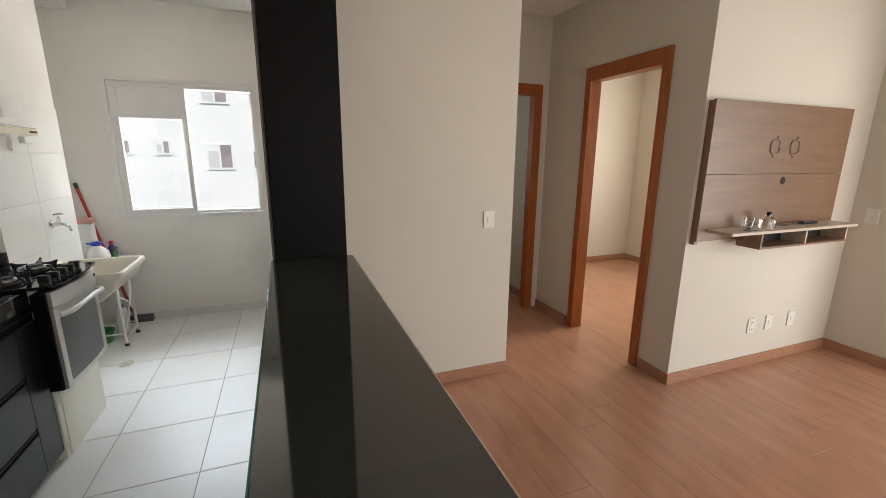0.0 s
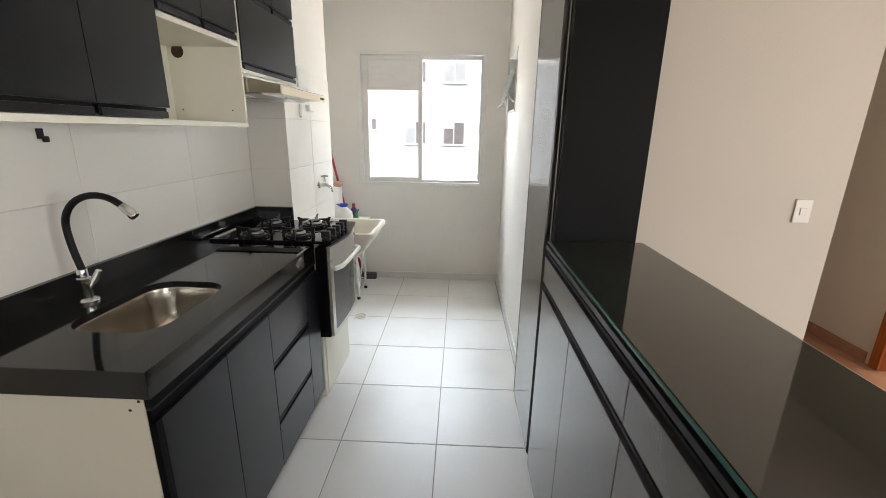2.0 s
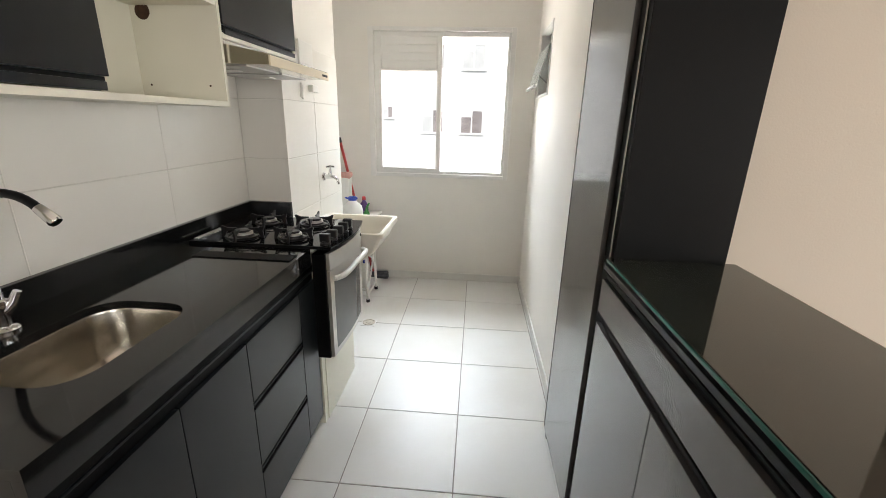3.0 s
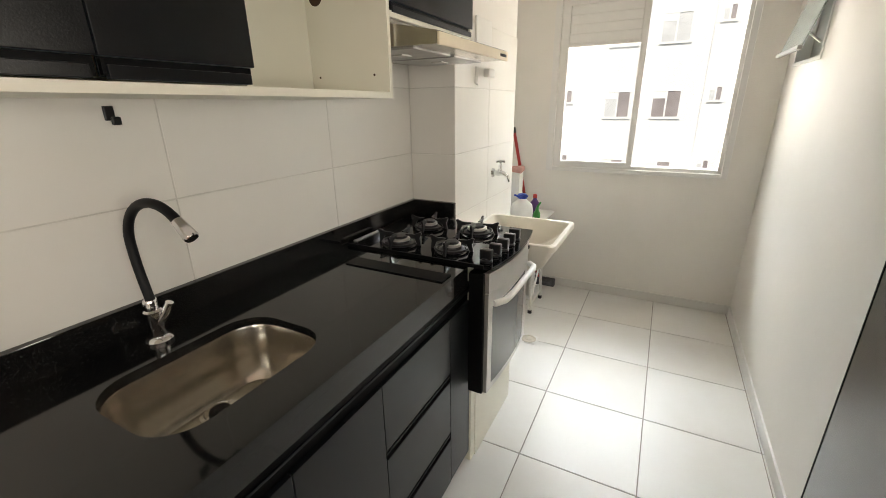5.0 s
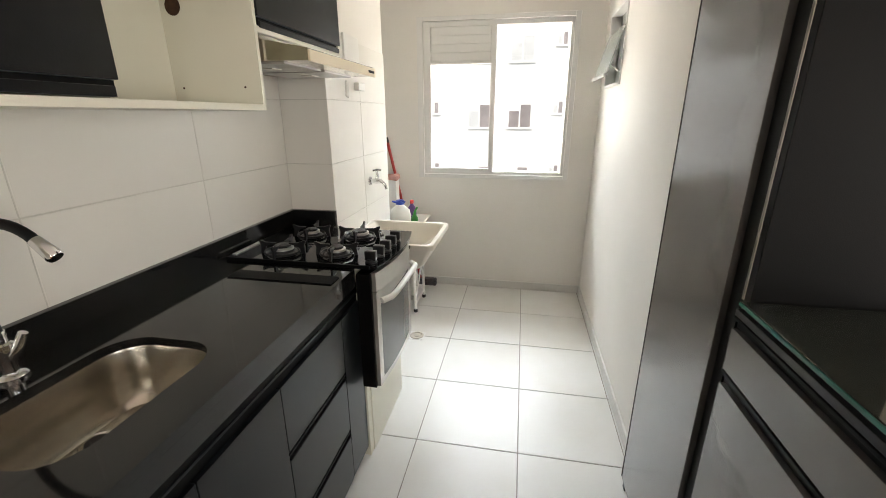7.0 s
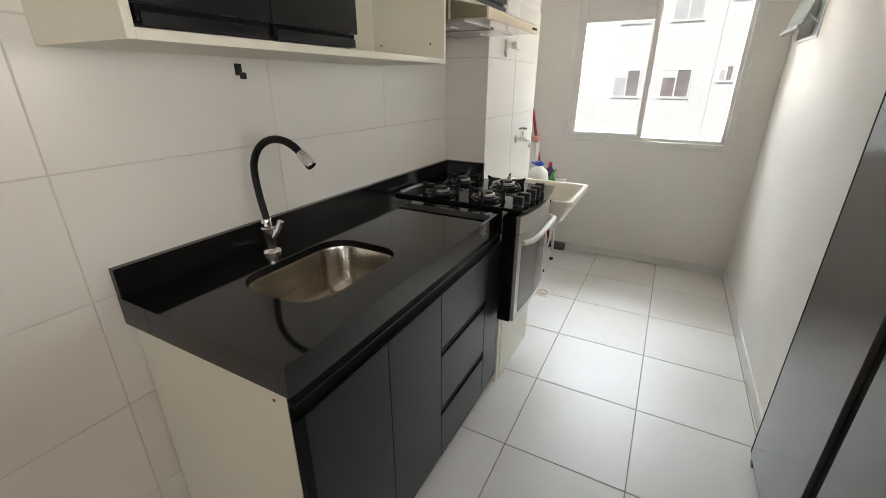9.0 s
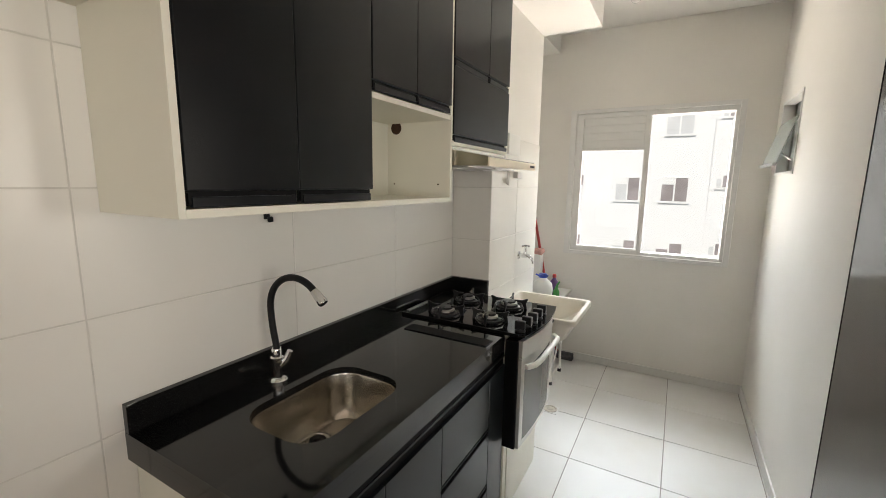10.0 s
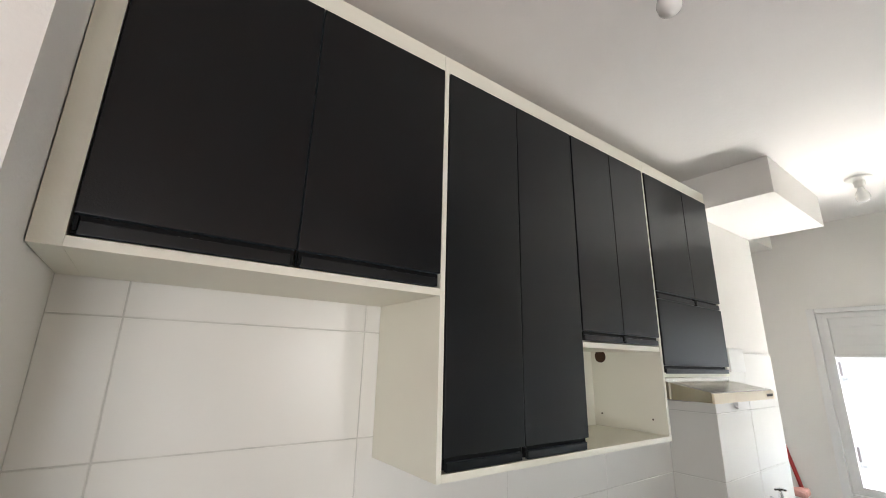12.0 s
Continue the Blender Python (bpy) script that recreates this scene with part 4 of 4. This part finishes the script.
part("top_rail", box(PX - 0.016, PX, PY0 + 0.018, PY1, 1.012, 1.027, 0.0015), M_DARK, pen)
part("handle_profile", boxes([(PX - 0.018, PX - 0.002, PY0 + 0.02, PY1, 1.0039, 1.0102), (PX - 0.006, PX - 0.001, PY0 + 0.02, PY1, 0.9849, 1.0039)], 0.0015), M_PROFILE, pen, "black handle profile")
part("handle_profile", boxes([(PX - 0.018, PX - 0.002, PY0 + 0.02, PY1, 0.876, 0.8837), (PX - 0.006, PX - 0.001, PY0 + 0.02, PY1, 0.8541, 0.876)], 0.0015), M_PROFILE, pen, "black handle profile")
# Peninsula fronts use the charcoal lightened for reflections.
for a, b in ((0.48, 1.265), (1.265, PY1)):
    front("drawer", a, b, 0.887, 0.984, PX - 0.001, pen, M_DARK_REFLECT)
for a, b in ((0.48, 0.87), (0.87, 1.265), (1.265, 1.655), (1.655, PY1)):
    front("door", a, b, 0.06, 0.853, PX - 0.001, pen, M_DARK_REFLECT)
gl = thing("worktop", (0.3086, 1.2088, 1.027), "smoked grey glass worktop with green polished edge", "worktop")
part("sheet", box(0.172, 0.503, PY0 - 0.004, PY1 - 0.001, 1.031, 1.043, 0.001), M_SMOKED, gl)
part("polished_edge", box(0.168, 0.1719, PY0 - 0.004, PY1 - 0.001, 1.0345, 1.0418, 0.001), M_GLASSEDGE, gl)
part("rear_edge", box(0.5031, 0.507, PY0 - 0.004, PY1 - 0.001, 1.029, 1.042, 0.001), M_TVWOOD_LIGHT, gl)
part("bearer", boxes([(0.1893, 0.4694, PY0 + 0.01, PY1 - 0.005, 1.0272, 1.0308)]), M_BLACKPANEL, gl)

tower = thing("tower_cabinet", (0.3397, 2.3131, 0), "tall charcoal tower cabinet with lightened door and black side", "cabinet")
part("body", boxes([(0.1903, 0.482, 2.0522, YHALL - 0.002, 0.0, CEIL - 0.03), (0.1986, XR - 0.001, YHALL - 0.002, 2.564, 0.0218, CEIL - 0.03)], 0.0015), M_BLACKPANEL, tower, "black panelled carcass")
td = front("door", 2.122, 2.560, 0.05, CEIL - 0.06, 0.1885, tower, M_DARK_REFLECT, "charcoal door, its colour lightened for the reflected window")
part("handle", boxes([(0.1862, 0.1903, 2.0778, 2.12, 0.0327, CEIL - 0.05)]), M_PROFILE, tower, "black vertical handle recess")
part("edge_strip", box(0.1715, 0.1986, 2.5605, 2.5665, 0.0545, CEIL - 0.04, 0.001), M_PROFILE, tower, "black edge strip")
part("front_trim", boxes([(0.178, 0.18, 2.0542, 2.0615, 1.043, CEIL - 0.03)], 0.0005), M_STEELDARK, tower, "thin dark metal edge strip")
part("foot", box(0.182, 0.2152, 2.5405, 2.567, 0.0, 0.0545, 0.003), M_IRON, tower)

# ---- living room ----
def switch_plate(name, place, axis, label, sockets):
    """A white wall plate with its rocker or socket faces."""
    x, y, z = place
    o = thing(name, place, label, "switch" if name == "light_switch" else "outlet")
    w, h, t = 0.038, 0.055, 0.009
    def b(a0, a1, z0, z1, d0, d1, bev):
        return box(x + a0, x + a1, y - d1, y - d0, z + z0, z + z1, bev) if axis == "y" else box(x - d1, x - d0, y + a0, y + a1, z + z0, z + z1, bev)
    pl = part("plate", b(-w, w, -h, h, 0, t, 0.003), M_PLATE, o)
    for s in range(sockets):
        c = (s - (sockets - 1) / 2) * 0.05
        part("insert", b(-0.018, 0.018, c - 0.016, c + 0.016, t, t + 0.003, 0.001), M_PLATE, pl) if sockets > 1 else part("rocker", b(-0.014, 0.014, -0.018, 0.016, t, t + 0.004, 0.002), M_PLATE, pl)
        if sockets > 1:
            part("socket_holes", b(-0.010, 0.010, c - 0.003, c + 0.003, t + 0.003, t + 0.0038, 0), M_BLACK, pl)
    return o


switch_plate("light_switch", (1.4398, YHALL, 1.085), "y", "white single light switch on the cream wall", 1)
switch_plate("wall_outlet", (3.2882, YTV, 0.312), "y", "white double wall outlet below the television panel", 2)
switch_plate("wall_outlet", (3.4754, YTV, 0.3141), "y", "white single wall outlet below the television panel", 1)
switch_plate("wall_outlet", (3.7251, YTV, 0.3109), "y", "white blank wall plate below the television panel", 1)
switch_plate("wall_outlet", (XE, 1.9108, 1.0727), "x", "white wall plate beside the balcony", 1)
switch_plate("light_switch", (XCOL, 3.8933, 1.0727), "x", "white light switch in the dark far room", 1)

PV = 1.985
tv = thing("television_panel", (3.2438, PV, 0.9814), "greyish oak television wall panel with cable hole", "wall panel")
part("lower_board", box(2.5572, 3.87, PV, PV + 0.018, 0.9773, 1.3808, 0.0015), M_TVWOOD, tv)
part("upper_board", box(2.5572, 3.87, PV, PV + 0.018, 1.3829, 1.805, 0.0015), M_TVWOOD, tv)
part("side_board", box(2.5625, 2.590, PV + 0.018, YTV, 0.956, 1.800, 0.001), M_TVWOOD, tv)
part("side_board", box(3.812, 3.840, PV + 0.018, YTV, 0.956, 1.800, 0.001), M_TVWOOD, tv)
part("cable_hole", lathe([(0.024, 0), (0.024, 0.0015), (0.002, 0.0015)], (3.258, PV - 0.0015, 1.338), 20, axis="y"), M_BLACK, tv, "round black cable hole")
for bx in (3.122, 3.312):
    ring = bmesh.new()
    tube([(bx + x, PV - 0.004, 1.547 + z) for x, z in rrect(-0.04, 0.04, -0.04, 0.04, 0.018, 4)], 0.0025, 8, ring, closed=True)
    for sx, sz in ((0.052, -0.012), (-0.052, 0.012), (0.012, 0.058), (-0.012, -0.058)):
        tube([(bx + sx * 0.8, PV - 0.004, 1.547 + sz * 0.8), (bx + sx * 1.15, PV - 0.006, 1.547 + sz * 1.15)], 0.0028, 8, ring)
    part("mount_bracket", ring, M_STEELDARK, tv, "small steel mounting bracket", smooth=True)

sh = thing("wall_shelf", (3.3178, 1.8901, 0.935), "pale topped oak shelf with two open compartments", "shelf")
part("top_board", box(2.6249, 3.8467, 1.82, PV - 0.001, 1.035, 1.053, 0.002), M_TVWOOD_LIGHT, sh, "pale oak top board")
part("bottom_board", box(2.91, 3.775, 1.838, PV - 0.001, 0.935, 0.9474, 0.001), M_TVWOOD, sh)
for x in (2.91, 3.333, 3.761):
    part("upright", box(x, x + 0.014, 1.836, PV - 0.001, 0.9476, 1.0348, 0.001), M_TVWOOD_LIGHT if x > 3 else M_TVWOOD, sh)
part("back_board", boxes([(2.925, 3.760, PV - 0.008, PV - 0.002, 0.9484, 1.034)]), M_BLACK, sh)

SHZ = 1.053
diff = thing("reed_diffuser", (3.045, 1.90, SHZ), "clear glass diffuser bottle with dark cap", "bottle")
part("bottle", loft([[(3.045 + x, 1.90 + y, SHZ + z) for x, y in rrect(-a, a, -a, a, a * 0.35, 3)] for a, z in ((0.034, 0.0), (0.036, 0.006), (0.036, 0.05), (0.022, 0.066), (0.013, 0.07), (0.013, 0.078))]), M_CLEAR, diff, smooth=True)
part("cap", lathe([(0.015, 0), (0.015, 0.02), (0.012, 0.023)], (3.045, 1.90, SHZ + 0.0782), 16), M_IRON, diff)
tum = thing("glass_tumbler", (2.89, 1.91, SHZ), "small clear empty glass on the shelf", "glass")
part("glass_wall", lathe([(0.024, 0), (0.026, 0.002), (0.028, 0.07), (0.026, 0.07), (0.0235, 0.006), (0.002, 0.005)], (2.89, 1.91, SHZ), 20), M_CLEAR, tum, smooth=True)
card = solo("dark_card", box(2.80, 2.88, 1.845, 1.88, SHZ, SHZ + 0.004, 0.001), M_IRON, "flat dark card lying on the shelf", "card")
remote = thing("remote_control", (3.5, 1.92, SHZ), "black remote control lying on the shelf", "remote")
part("case", box(3.42, 3.58, 1.91, 1.945, SHZ, SHZ + 0.016, 0.005), M_IRON, remote)
part("button_pad", box(3.44, 3.56, 1.917, 1.938, SHZ + 0.016, SHZ + 0.018, 0.001), M_GREY, remote)
cab1 = solo("loose_cable", tube([(3.17 + 0.03 * k, 1.93 + 0.012 * math.sin(k * 1.3), SHZ + 0.004) for k in range(9)], 0.004, 8), M_IRON, "thin dark loose cable on the shelf", "cable")

# ---- pieces: tiles and planks ----
def piece_mesh(name, dx, dy, dz, bev, material):
    """One bevelled piece, its near lower corner at the origin."""
    bm = box(0, dx, 0, dy, 0, dz, bev, seg=1)
    me = bpy.data.meshes.new(name)
    bmesh.ops.recalc_face_normals(bm, faces=bm.faces)
    bm.to_mesh(me)
    bm.free()
    me.materials.append(material)
    return me


CACHE = {}


def piece(name, x0, x1, y0, y1, z0, z1, bev, material, parent):
    key = (name, round(x1 - x0, 4), round(y1 - y0, 4), round(z1 - z0, 4))
    if key not in CACHE:
        CACHE[key] = piece_mesh(name, x1 - x0, y1 - y0, z1 - z0, bev, material)
    ob = new(name, CACHE[key])
    ob.location = (x0, y0, z0)
    ob.parent = parent
    return ob


def cuts(lo, hi, first, step):
    k = math.ceil((lo - first) / step - 1e-6)
    out = [lo]
    while first + k * step < hi - 0.004:
        if first + k * step > lo + 0.004:
            out.append(first + k * step)
        k += 1
    return out + [hi]


G = 0.0015
part("grout", boxes([(XW - 0.0062, XW - 0.0014, 0.626, YS, 0.0, 2.048)]), M_GROUT, wall_west)
part("grout", boxes([(XW, XS - 0.0014, YS + 0.0014, YS + 0.007, 0.0, 1.758), (XS - 0.007, XS - 0.0014, YS + 0.007, YSE - 0.001, 0.0, 1.758)]), M_GROUT, shaft)
rows_z = cuts(0.0, 1.76, 0.02, 0.29)
high_z = rows_z + [2.05]
for y0, y1 in zip(*(lambda c: (c, c[1:]))(cuts(0.626, YS, 0.754, 0.577))):
    for z0, z1 in zip(high_z, high_z[1:]):
        piece("tile", XW - 0.006, XW, y0 + G, y1 - (G if y1 < YS - 0.001 else 0.0003), z0 + G, z1 - G, 0.0012, M_WTILE, wall_west)
for z0, z1 in zip(rows_z, rows_z[1:]):
    piece("tile", XW + 0.0003, XS - 0.0005, YS, YS + 0.006, z0 + G, z1 - G, 0.0012, M_WTILE, shaft)
    for y0, y1 in ((YS + 0.0005, 3.45), (3.45, YSE)):
        piece("tile", XS - 0.006, XS, y0 + G, y1 - G, z0 + G, z1 - G, 0.0012, M_WTILE, shaft)
xs, ys = cuts(XW, 0.485, -0.229, 0.4525), cuts(0.4204, YF, 3.113, 0.4525)
for x0, x1 in zip(xs, xs[1:]):
    for y0, y1 in zip(ys, ys[1:]):
        piece("tile", x0 + 0.002, x1 - 0.002, y0 + 0.002, y1 - 0.002, -0.003, 0.0, 0.0012, M_FTILE, kitchen_floor)
rng = random.Random(4)
W = 0.197
k = 0
x = 0.487
while x < 4.93:
    x1 = min(x + W, 4.93)
    y = -2.3 - rng.random() * 1.1
    while y < 5.486:
        a, b = max(y, -2.3), min(y + 1.29, 5.486)
        if b - a > 0.02:
            piece("plank", x + 0.0004, x1 - 0.0004, a + 0.0004, b - 0.0004, -0.003, 0.0, 0.0006, M_LAMINATE, living_floor)
        y += 1.29
    x = x1
x = XW
while x < 0.48:
    x1 = min(x + W, 0.4865)
    piece("plank", x + 0.0004, x1 - 0.0004, -2.3, -1.2, -0.003, 0.0, 0.0006, M_LAMINATE, living_floor)
    piece("plank", x + 0.0004, x1 - 0.0004, -1.199, 0.4195, -0.003, 0.0, 0.0006, M_LAMINATE, living_floor)
    x = x1
